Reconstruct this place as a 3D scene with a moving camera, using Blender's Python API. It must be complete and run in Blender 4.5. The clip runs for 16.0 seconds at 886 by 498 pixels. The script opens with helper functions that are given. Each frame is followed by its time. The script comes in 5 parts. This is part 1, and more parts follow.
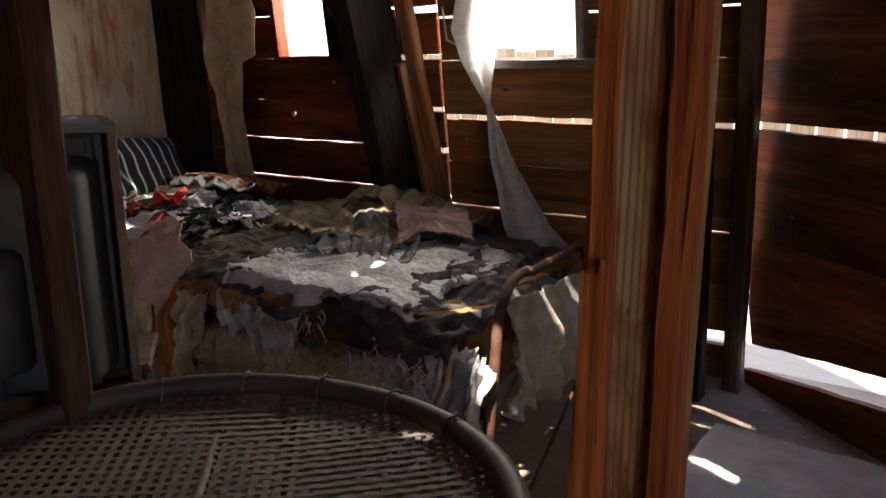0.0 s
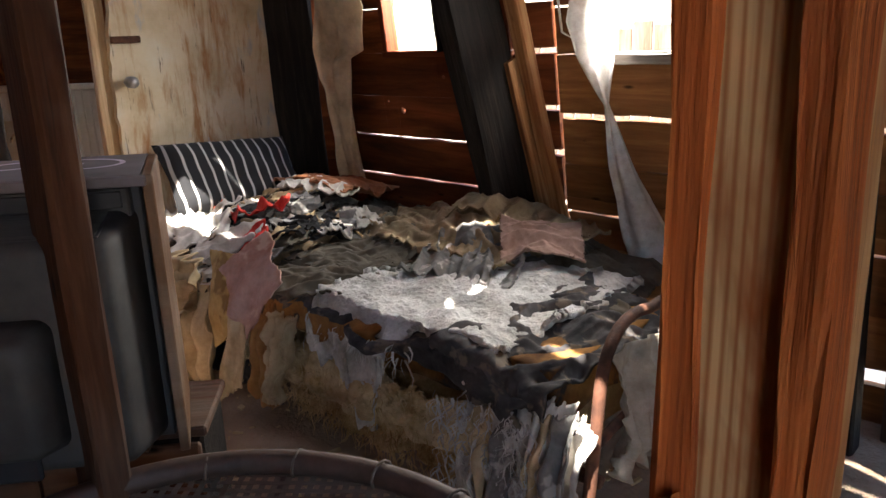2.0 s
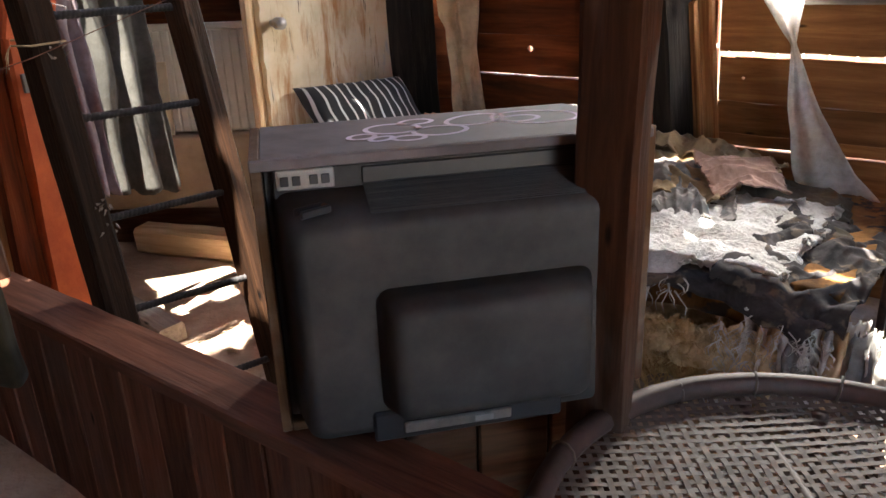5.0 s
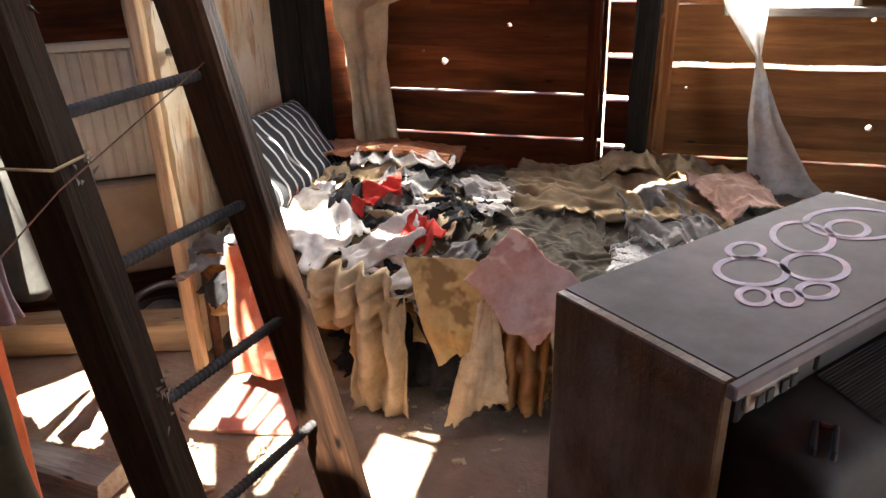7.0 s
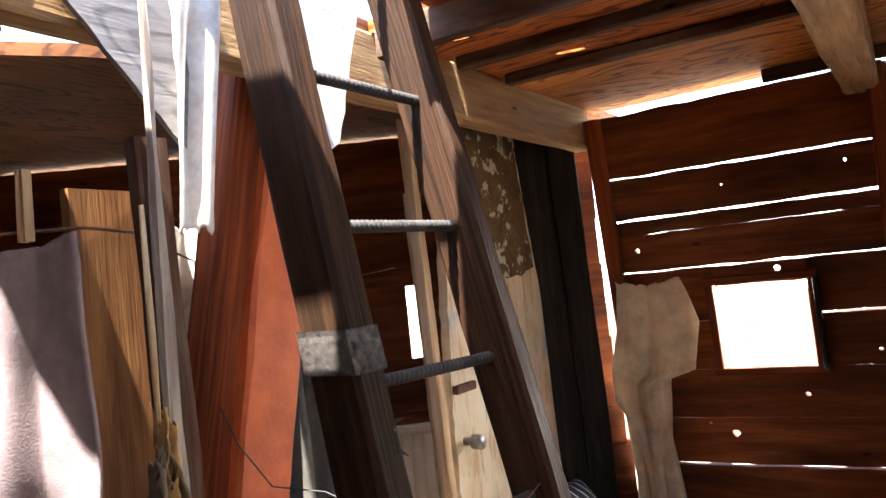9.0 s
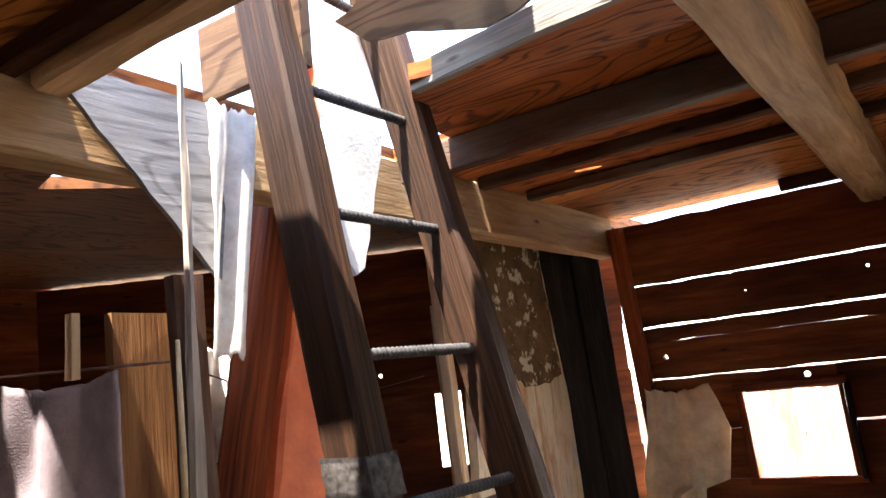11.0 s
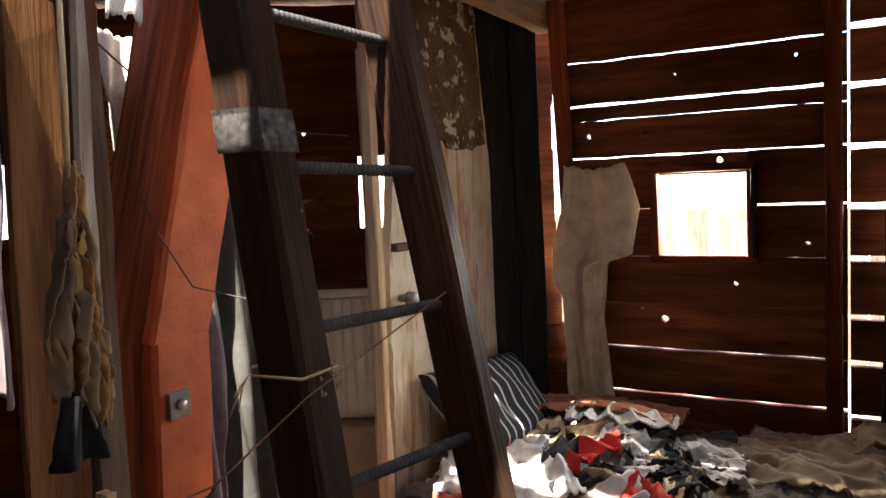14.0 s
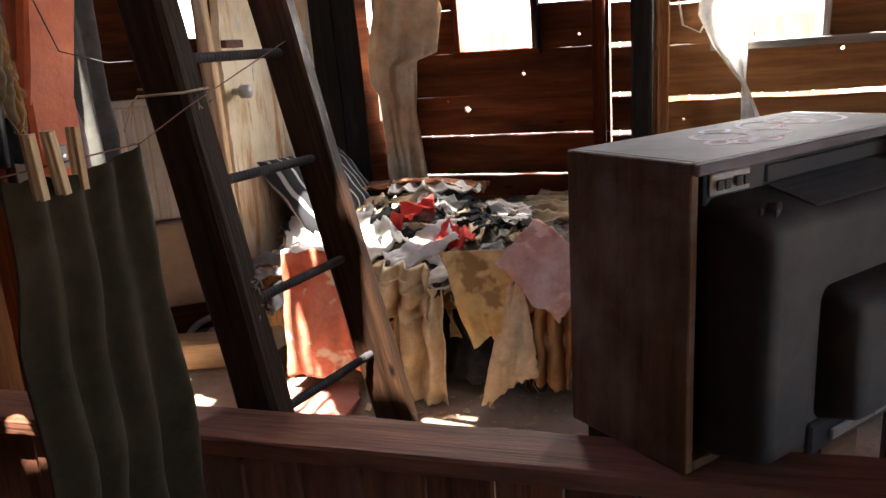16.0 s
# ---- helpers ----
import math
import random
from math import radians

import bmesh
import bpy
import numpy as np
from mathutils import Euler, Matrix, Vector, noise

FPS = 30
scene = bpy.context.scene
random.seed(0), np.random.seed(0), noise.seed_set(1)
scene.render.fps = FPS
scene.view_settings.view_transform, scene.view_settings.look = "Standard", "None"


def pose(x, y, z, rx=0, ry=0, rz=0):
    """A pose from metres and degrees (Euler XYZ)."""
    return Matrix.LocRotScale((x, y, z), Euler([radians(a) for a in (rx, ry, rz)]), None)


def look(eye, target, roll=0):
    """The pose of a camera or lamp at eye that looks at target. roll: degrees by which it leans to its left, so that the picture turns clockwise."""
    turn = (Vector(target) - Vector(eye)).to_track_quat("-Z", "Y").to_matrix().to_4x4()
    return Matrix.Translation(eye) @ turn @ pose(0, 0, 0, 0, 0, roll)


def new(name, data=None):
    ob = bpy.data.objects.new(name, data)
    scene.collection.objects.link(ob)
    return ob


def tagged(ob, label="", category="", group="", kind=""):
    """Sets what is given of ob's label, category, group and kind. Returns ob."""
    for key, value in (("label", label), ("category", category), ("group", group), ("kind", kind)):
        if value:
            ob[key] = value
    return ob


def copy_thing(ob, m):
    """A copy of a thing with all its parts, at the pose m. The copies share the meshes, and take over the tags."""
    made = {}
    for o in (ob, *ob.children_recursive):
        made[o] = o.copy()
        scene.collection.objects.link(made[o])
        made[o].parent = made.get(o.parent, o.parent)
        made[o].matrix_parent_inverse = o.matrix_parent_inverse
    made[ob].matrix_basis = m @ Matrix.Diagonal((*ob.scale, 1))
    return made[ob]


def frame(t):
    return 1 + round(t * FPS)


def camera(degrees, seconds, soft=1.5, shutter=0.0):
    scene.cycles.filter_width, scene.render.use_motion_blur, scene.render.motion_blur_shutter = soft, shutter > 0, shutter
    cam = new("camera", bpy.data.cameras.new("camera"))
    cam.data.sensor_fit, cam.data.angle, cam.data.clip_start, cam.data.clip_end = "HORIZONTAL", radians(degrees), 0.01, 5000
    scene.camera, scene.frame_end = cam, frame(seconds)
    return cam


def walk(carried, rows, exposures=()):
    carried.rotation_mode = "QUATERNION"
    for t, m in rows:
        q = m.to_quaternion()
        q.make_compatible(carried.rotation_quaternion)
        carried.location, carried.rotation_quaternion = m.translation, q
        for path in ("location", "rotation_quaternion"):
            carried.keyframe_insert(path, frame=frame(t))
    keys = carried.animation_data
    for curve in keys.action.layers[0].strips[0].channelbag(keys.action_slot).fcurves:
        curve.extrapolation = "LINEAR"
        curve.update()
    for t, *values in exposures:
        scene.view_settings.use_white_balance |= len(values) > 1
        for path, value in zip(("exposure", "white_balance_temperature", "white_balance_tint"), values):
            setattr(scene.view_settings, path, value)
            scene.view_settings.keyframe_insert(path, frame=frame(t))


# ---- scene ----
cam = camera(59.8, 16.0)
PATH = [
    (0, (0.559, 0.345, 1.043), (-0.526, 1.96, 0.578), -0.4),
    (0.5, (0.502, 0.481, 1.037), (-0.732, 1.991, 0.594), -0.8),
    (1, (0.445, 0.57, 1.059), (-0.798, 2.08, 0.642), -0.0),
    (1.5, (0.438, 0.585, 1.121), (-0.912, 1.984, 0.648), -1.7),
    (2, (0.49, 0.602, 1.136), (-0.86, 1.977, 0.601), -2.3),
    (2.5, (0.501, 0.594, 1.138), (-0.847, 1.968, 0.593), -1.1),
    (3, (0.495, 0.571, 1.135), (-0.845, 1.944, 0.57), -1.3),
    (3.5, (0.453, 0.442, 1.145), (-0.86, 1.833, 0.56), 0.3),
    (4, (0.274, 0.185, 1.17), (-0.964, 1.616, 0.522), -1.3),
    (4.2, (0.205, 0.109, 1.174), (-1.063, 1.518, 0.537), -1.3),
    (6.3, (-0.836, -0.09, 1.313), (-1.495, 1.584, 0.44), -2.6),
    (6.5, (-0.941, -0.043, 1.325), (-1.513, 1.673, 0.472), -1.9),
    (7, (-1.1, -0.027, 1.37), (-1.592, 1.734, 0.559), -1.3),
    (7.5, (-1.248, -0.071, 1.38), (-1.744, 1.73, 0.665), -5.7),
    (8, (-1.276, -0.036, 1.401), (-1.943, 1.812, 1.028), -6.6),
    (8.5, (-1.256, -0.018, 1.434), (-2.14, 1.772, 1.315), -5.9),
    (9, (-1.252, -0.027, 1.484), (-2.298, 1.676, 1.566), -6.1),
    (9.2, (-1.242, -0.038, 1.503), (-2.313, 1.645, 1.651), -6.1),
    (11.3, (-1.178, -0.082, 1.523), (-2.256, 1.553, 1.93), -6.7),
    (11.5, (-1.171, -0.097, 1.525), (-2.237, 1.526, 2.002), -6.8),
    (12, (-1.145, -0.125, 1.551), (-2.163, 1.472, 2.194), -7.7),
    (12.5, (-1.136, -0.128, 1.549), (-2.149, 1.46, 2.222), -8.7),
    (13, (-1.153, -0.086, 1.486), (-2.215, 1.561, 1.886), -4.7),
    (13.5, (-1.159, -0.044, 1.379), (-2.216, 1.653, 1.453), -2.8),
    (14, (-1.168, -0.021, 1.302), (-2.165, 1.708, 1.175), -1.8),
    (14.5, (-1.173, -0.017, 1.248), (-2.127, 1.723, 0.996), -2.1),
    (15, (-1.157, -0.061, 1.198), (-2.028, 1.701, 0.83), -2.8),
    (15.5, (-1.105, -0.21, 1.156), (-1.843, 1.588, 0.684), -3.3),
    (16, (-1.036, -0.408, 1.129), (-1.601, 1.439, 0.609), -3.8),
]
EXPO = [(0.0, 2.0), (0.5, 2.2), (1.0, 2.4), (1.5, 2.7), (3.0, 3.05), (4.2, 3.2), (6.3, 4.15), (7.5, 3.8), (8.5, 3.75), (9.2, 3.75), (11.5, 3.35), (12.5, 3.3), (14.0, 3.15), (16.0, 3.5)]
walk(cam, [(t, look(eye, target, roll)) for t, eye, target, roll in PATH], exposures=EXPO)

# ---- world and sun ----
SUN_WAY = Vector((-0.05, 0.33, -1.0)).normalized()
world = bpy.data.worlds.new("sky")
scene.world = world
world.use_nodes = True
wn = world.node_tree
sky = wn.nodes.new("ShaderNodeTexSky")
sky.sky_type = "NISHITA"
sky.sun_disc = False
sky.sun_elevation = math.asin(-SUN_WAY.z)
sky.sun_rotation = math.atan2(-SUN_WAY.x, -SUN_WAY.y)
wn.links.new(sky.outputs[0], wn.nodes["Background"].inputs[0])
wn.nodes["Background"].inputs[1].default_value = 0.15
sun = new("sun", bpy.data.lights.new("sun", "SUN"))
sun.data.energy, sun.data.angle, sun.data.color = 5.0, radians(0.6), (1.0, 0.94, 0.85)
sun.matrix_basis = look((0, 0, 10), Vector((0, 0, 10)) + SUN_WAY)



def sky_lamp(name, m, w, d, watts):
    """Daylight that comes in at an opening."""
    ob = new(name, bpy.data.lights.new(name, "AREA"))
    ob.data.shape, ob.data.size, ob.data.size_y = "RECTANGLE", w, d
    ob.data.energy, ob.data.color = watts, (1.0, 0.95, 0.88)
    ob.matrix_basis = m


sky_lamp("window_light", look((-1.72, 2.95, 1.3), (-1.6, 1.9, 0.5)), 0.28, 0.28, 3.5)
sky_lamp("window_light", look((-0.69, 2.95, 1.3), (-0.8, 1.9, 0.4)), 0.3, 0.28, 5.0)

# ---- materials ----


def mat_base(name, rough=0.8, metal=0.0, gloss=0.5):
    m = bpy.data.materials.new(name)
    m.use_nodes = True
    nt = m.node_tree
    b = nt.nodes["Principled BSDF"]
    b.inputs["Roughness"].default_value = rough
    b.inputs["Metallic"].default_value = metal
    b.inputs["Specular IOR Level"].default_value = gloss
    return m, nt, b


def ramp(nt, src, stops):
    r = nt.nodes.new("ShaderNodeValToRGB")
    e = r.color_ramp.elements
    while len(e) < len(stops):
        e.new(0.5)
    for el, (p, c) in zip(e, stops):
        el.position, el.color = p, (*c, 1)
    nt.links.new(src, r.inputs[0])
    return r.outputs[0]


def noise_tex(nt, vec, scale, detail=6.0, rough=0.6, distort=0.0):
    n = nt.nodes.new("ShaderNodeTexNoise")
    n.inputs["Scale"].default_value = scale
    n.inputs["Detail"].default_value = detail
    n.inputs["Roughness"].default_value = rough
    n.inputs["Distortion"].default_value = distort
    if vec is not None:
        nt.links.new(vec, n.inputs["Vector"])
    return n.outputs["Fac"]


def coords(nt, scale=(1, 1, 1), shift=True):
    tc = nt.nodes.new("ShaderNodeTexCoord")
    mp = nt.nodes.new("ShaderNodeMapping")
    mp.inputs["Scale"].default_value = scale
    nt.links.new(tc.outputs["Object"], mp.inputs["Vector"])
    if shift:
        info = nt.nodes.new("ShaderNodeObjectInfo")
        mul = nt.nodes.new("ShaderNodeMath")
        mul.operation = "MULTIPLY"
        mul.inputs[1].default_value = 37.0
        nt.links.new(info.outputs["Random"], mul.inputs[0])
        nt.links.new(mul.outputs[0], mp.inputs["Location"])
    return mp.outputs[0]


def mix(nt, fac, a, b, mode="MIX"):
    x = nt.nodes.new("ShaderNodeMix")
    x.data_type, x.blend_type = "RGBA", mode
    if isinstance(fac, float):
        x.inputs[0].default_value = fac
    else:
        nt.links.new(fac, x.inputs[0])
    for s, v in ((6, a), (7, b)):
        if isinstance(v, tuple):
            x.inputs[s].default_value = (*v, 1)
        else:
            nt.links.new(v, x.inputs[s])
    return x.outputs[2]


def bump(nt, b, height, strength=0.4, dist=0.01):
    n = nt.nodes.new("ShaderNodeBump")
    n.inputs["Strength"].default_value = strength
    n.inputs["Distance"].default_value = dist
    nt.links.new(height, n.inputs["Height"])
    nt.links.new(n.outputs[0], b.inputs["Normal"])


def wood(name, dark, mid, light, grain=(2.2, 26, 26), rough=0.75, stain=(0.3, 0.25, 0.2), stain_amt=0.4, relief=0.5):
    """Sawn wood with its grain along the local x axis, knots and stains."""
    m, nt, b = mat_base(name, rough, 0.0, 0.15)
    v = coords(nt, grain)
    g = noise_tex(nt, v, 1.6, 8, 0.65, 0.6)
    col = ramp(nt, g, [(0.28, dark), (0.5, mid), (0.72, light)])
    big = noise_tex(nt, coords(nt, (1.2, 5, 5)), 1.5, 4, 0.55, 0.3)
    msk = ramp(nt, big, [(0.42, (0, 0, 0)), (0.68, (1, 1, 1))])
    sc = nt.nodes.new("ShaderNodeMath")
    sc.operation = "MULTIPLY"
    sc.inputs[1].default_value = stain_amt
    nt.links.new(msk, sc.inputs[0])
    col = mix(nt, sc.outputs[0], col, stain)
    kn = nt.nodes.new("ShaderNodeTexVoronoi")
    kn.inputs["Scale"].default_value = 1.0
    nt.links.new(coords(nt, (3.5, 11, 11)), kn.inputs["Vector"])
    kmask = ramp(nt, kn.outputs["Distance"], [(0.03, (1, 1, 1)), (0.085, (0, 0, 0))])
    col = mix(nt, kmask, col, tuple(c * 0.35 for c in dark))
    info = nt.nodes.new("ShaderNodeObjectInfo")
    hv = nt.nodes.new("ShaderNodeHueSaturation")
    mr = nt.nodes.new("ShaderNodeMapRange")
    mr.inputs[3].default_value, mr.inputs[4].default_value = 0.75, 1.25
    nt.links.new(info.outputs["Random"], mr.inputs[0])
    nt.links.new(mr.outputs[0], hv.inputs["Value"])
    nt.links.new(col, hv.inputs["Color"])
    nt.links.new(hv.outputs[0], b.inputs["Base Color"])
    fine = noise_tex(nt, coords(nt, (6, 140, 140)), 1.0, 4, 0.6)
    bump(nt, b, fine, relief, 0.004)
    return m


def plywood(name, dark, light):
    """Rotary-cut veneer with its wild swirling figure."""
    m, nt, b = mat_base(name, 0.7, 0.0, 0.15)
    v = coords(nt, (1.4, 4.2, 4))
    n = noise_tex(nt, v, 1.1, 2.5, 0.45, 1.3)
    mul = nt.nodes.new("ShaderNodeMath")
    mul.operation = "MULTIPLY"
    mul.inputs[1].default_value = 72.0
    nt.links.new(n, mul.inputs[0])
    sn = nt.nodes.new("ShaderNodeMath")
    sn.operation = "SINE"
    nt.links.new(mul.outputs[0], sn.inputs[0])
    fig = ramp(nt, sn.outputs[0], [(0.1, light), (0.6, tuple((a * 0.35 + c * 0.65) for a, c in zip(dark, light))), (0.9, dark)])
    g = noise_tex(nt, coords(nt, (3, 60, 60)), 1.0, 6, 0.7)
    grain = ramp(nt, g, [(0.3, dark), (0.7, light)])
    col = mix(nt, 0.4, fig, grain)
    st = ramp(nt, noise_tex(nt, coords(nt), 2.2, 5, 0.6), [(0.4, (1, 1, 1)), (0.7, (0.45, 0.38, 0.32))])
    col = mix(nt, 0.8, col, st, "MULTIPLY")
    nt.links.new(col, b.inputs["Base Color"])
    bump(nt, b, g, 0.35, 0.004)
    return m


def cloth(name, c1, c2, scale=6.0, rough=0.95, weave=350.0, spots=None, trans=0.0):
    m, nt, b = mat_base(name, rough, 0.0, 0.1)
    n = noise_tex(nt, coords(nt), scale, 6, 0.65, 0.5)
    col = ramp(nt, n, [(0.32, c1), (0.66, c2)])
    d = ramp(nt, noise_tex(nt, coords(nt), scale * 5, 5, 0.7), [(0.3, (0.55, 0.5, 0.45)), (0.6, (1, 1, 1))])
    col = mix(nt, 0.6, col, d, "MULTIPLY")
    if spots:
        s = ramp(nt, noise_tex(nt, coords(nt), scale * 2.2, 3, 0.6), [(0.56, (0, 0, 0)), (0.62, (1, 1, 1))])
        col = mix(nt, s, col, spots)
    nt.links.new(col, b.inputs["Base Color"])
    b.inputs["Sheen Weight"].default_value = 0.05
    if trans:
        tl = nt.nodes.new("ShaderNodeBsdfTranslucent")
        nt.links.new(col, tl.inputs[0])
        ms = nt.nodes.new("ShaderNodeMixShader")
        ms.inputs[0].default_value = trans
        nt.links.new(b.outputs[0], ms.inputs[1])
        nt.links.new(tl.outputs[0], ms.inputs[2])
        nt.links.new(ms.outputs[0], nt.nodes["Material Output"].inputs[0])
    bump(nt, b, noise_tex(nt, coords(nt), weave, 2, 0.5), 0.25, 0.002)
    return m


def plain(name, c1, c2, scale=8.0, rough=0.6, metal=0.0, relief=0.15, rdist=0.003):
    m, nt, b = mat_base(name, rough, metal)
    n = noise_tex(nt, coords(nt), scale, 7, 0.65)
    col = ramp(nt, n, [(0.35, c1), (0.65, c2)])
    nt.links.new(col, b.inputs["Base Color"])
    bump(nt, b, noise_tex(nt, coords(nt), scale * 9, 5, 0.6), relief, rdist)
    return m


def stripes(name, a, c, period):
    m, nt, b = mat_base(name, 0.95)
    tc = nt.nodes.new("ShaderNodeTexCoord")
    w = nt.nodes.new("ShaderNodeTexWave")
    w.inputs["Scale"].default_value = 1.0 / period / 3.14 * 0.5 * 3.14
    w.inputs["Distortion"].default_value = 1.2
    w.inputs["Detail"].default_value = 2
    w.inputs["Detail Scale"].default_value = 0.6
    nt.links.new(tc.outputs["Object"], w.inputs["Vector"])
    col = ramp(nt, w.outputs["Fac"], [(0.86, a), (0.95, c)])
    nt.links.new(col, b.inputs["Base Color"])
    bump(nt, b, noise_tex(nt, tc.outputs["Object"], 300, 2), 0.3, 0.002)
    return m


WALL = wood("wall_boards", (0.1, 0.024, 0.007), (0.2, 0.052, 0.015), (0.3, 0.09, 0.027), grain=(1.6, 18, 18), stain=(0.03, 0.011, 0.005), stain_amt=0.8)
# Lighter copy of the wall boards; their sunny look is put into the colour.
WALL_LIT = wood("wall_boards_lit_tint", (0.16, 0.062, 0.021), (0.27, 0.115, 0.04), (0.38, 0.18, 0.07), grain=(1.6, 20, 20), stain=(0.12, 0.05, 0.02), stain_amt=0.6)
BEAM = wood("beam_wood", (0.2, 0.11, 0.045), (0.4, 0.245, 0.115), (0.54, 0.37, 0.2), stain=(0.2, 0.12, 0.07), stain_amt=0.4)
POST = wood("post_wood", (0.08, 0.026, 0.009), (0.3, 0.14, 0.055), (0.46, 0.27, 0.13), grain=(0.9, 34, 34), stain=(0.17, 0.038, 0.01), stain_amt=0.6, relief=0.8)
DARKPOST = wood("dark_post_wood", (0.022, 0.009, 0.005), (0.066, 0.024, 0.011), (0.11, 0.045, 0.021))
LADDER = wood("ladder_wood", (0.006, 0.0028, 0.0014), (0.028, 0.012, 0.0055), (0.065, 0.029, 0.013), grain=(1.4, 34, 34), rough=0.65, stain=(0.012, 0.006, 0.003), stain_amt=0.6, relief=0.8)
CHAR = wood("charred_wood", (0.006, 0.005, 0.005), (0.016, 0.012, 0.01), (0.035, 0.026, 0.02), stain=(0.01, 0.008, 0.007), relief=1.0)
BROWN = wood("brown_plank", (0.1, 0.035, 0.01), (0.22, 0.095, 0.032), (0.32, 0.16, 0.06), stain=(0.08, 0.03, 0.012), stain_amt=0.6)
TAN = wood("pale_wood", (0.35, 0.22, 0.11), (0.5, 0.35, 0.2), (0.62, 0.47, 0.3), stain=(0.2, 0.12, 0.06))
GREY = wood("grey_wood", (0.16, 0.13, 0.11), (0.3, 0.26, 0.22), (0.42, 0.37, 0.32), stain=(0.15, 0.11, 0.09))
REDLEDGE = wood("reddish_board", (0.05, 0.018, 0.01), (0.13, 0.05, 0.028), (0.2, 0.085, 0.05), stain=(0.15, 0.11, 0.09), stain_amt=0.35)
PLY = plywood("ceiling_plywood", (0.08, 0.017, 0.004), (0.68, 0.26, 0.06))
# Dark brown plywood with the west corner's shade put into its colour.
PLY_SHADED = plywood("shaded_dark_plywood", (0.04, 0.01, 0.003), (0.2, 0.07, 0.02))
PLYG = plywood("weathered_plywood", (0.15, 0.14, 0.14), (0.3, 0.29, 0.29))
PLYW = plywood("worn_plywood", (0.045, 0.022, 0.012), (0.13, 0.075, 0.04))
PLYD = plywood("dark_plywood", (0.07, 0.015, 0.004), (0.52, 0.16, 0.034))
ORANGE = plain("orange_paint", (0.46, 0.075, 0.014), (0.66, 0.135, 0.03), 9, 0.65, relief=0.4)
REDP = wood("red_brown_wood", (0.06, 0.013, 0.004), (0.19, 0.04, 0.011), (0.3, 0.08, 0.024), grain=(1.2, 40, 40), stain=(0.04, 0.01, 0.005))
STEEL = plain("dull_steel", (0.22, 0.21, 0.2), (0.42, 0.4, 0.38), 14, 0.42, 0.85)
REBAR = plain("rebar_steel", (0.018, 0.017, 0.018), (0.05, 0.045, 0.044), 25, 0.7, 0.3, 0.4)
RUST = plain("rusty_iron", (0.05, 0.019, 0.011), (0.15, 0.058, 0.03), 18, 0.85, 0.1, 0.5)
TVBLACK = plain("tv_black_plastic", (0.012, 0.012, 0.014), (0.026, 0.026, 0.03), 5, 0.5)
TVDUST = plain("tv_dusty_plastic", (0.012, 0.0115, 0.012), (0.05, 0.045, 0.042), 6, 0.7)
TVWOOD = wood("tv_veneer", (0.05, 0.024, 0.011), (0.1, 0.05, 0.024), (0.15, 0.08, 0.04), grain=(30, 30, 2), rough=0.45)
TVTOP = plain("tv_dusty_top", (0.1, 0.085, 0.085), (0.2, 0.17, 0.175), 5, 0.8)
SOCKET = plain("grey_socket_plastic", (0.3, 0.28, 0.26), (0.42, 0.4, 0.37), 30, 0.6)
GRAFF = plain("faded_paint_mark", (0.55, 0.46, 0.56), (0.78, 0.7, 0.8), 20, 0.8)
CREAM = plain("cream_panel", (0.62, 0.56, 0.43), (0.8, 0.74, 0.6), 3, 0.6)
KHAKIBOX = plain("tan_card", (0.3, 0.21, 0.13), (0.42, 0.31, 0.2), 5, 0.85)
DIRT = plain("dirt_floor", (0.25, 0.17, 0.115), (0.42, 0.305, 0.22), 2.5, 0.95, relief=0.9, rdist=0.02)
SAND = plain("desert_ground", (0.38, 0.3, 0.21), (0.52, 0.43, 0.32), 0.6, 0.95, relief=0.8, rdist=0.05)
CANE = plain("dusty_cane", (0.085, 0.065, 0.05), (0.19, 0.155, 0.125), 5, 0.7)
CANERIM = plain("cane_rim", (0.045, 0.024, 0.018), (0.1, 0.06, 0.045), 12, 0.6)
FOAM = plain("white_foam", (0.55, 0.54, 0.52), (0.78, 0.77, 0.75), 10, 0.9, relief=0.6)
STUFF = plain("mattress_stuffing", (0.44, 0.28, 0.12), (0.78, 0.62, 0.38), 9, 1.0, relief=1.0, rdist=0.02)
STUFFW = plain("white_stuffing", (0.36, 0.35, 0.32), (0.76, 0.75, 0.72), 11, 1.0, relief=0.8, rdist=0.01)
STUFFT = plain("tan_stuffing", (0.4, 0.23, 0.09), (0.7, 0.49, 0.26), 10, 1.0, relief=1.0, rdist=0.02)
FUR = cloth("brown_fur", (0.09, 0.042, 0.014), (0.42, 0.21, 0.065), 5, spots=(0.05, 0.04, 0.035))
FURG = cloth("grey_fur", (0.025, 0.025, 0.027), (0.11, 0.1, 0.1), 7, spots=(0.16, 0.13, 0.1))
C_OLIVE = cloth("olive_cloth", (0.028, 0.022, 0.013), (0.06, 0.047, 0.029), 5)
C_KHAKI = cloth("khaki_cloth", (0.17, 0.12, 0.07), (0.34, 0.26, 0.16), 5)
C_DKOLIVE = cloth("dark_olive_blanket", (0.075, 0.065, 0.05), (0.17, 0.15, 0.115), 4)
C_GREY = cloth("grey_cloth", (0.09, 0.09, 0.09), (0.24, 0.23, 0.22), 6, spots=(0.4, 0.38, 0.35))
C_BLACK = cloth("black_cloth", (0.012, 0.012, 0.014), (0.04, 0.038, 0.04), 7)
C_PALE = cloth("pale_cloth", (0.58, 0.55, 0.5), (0.82, 0.79, 0.74), 6, trans=0.2)
C_SHEET = cloth("dirty_sheet", (0.4, 0.34, 0.26), (0.62, 0.56, 0.47), 5, trans=0.3)
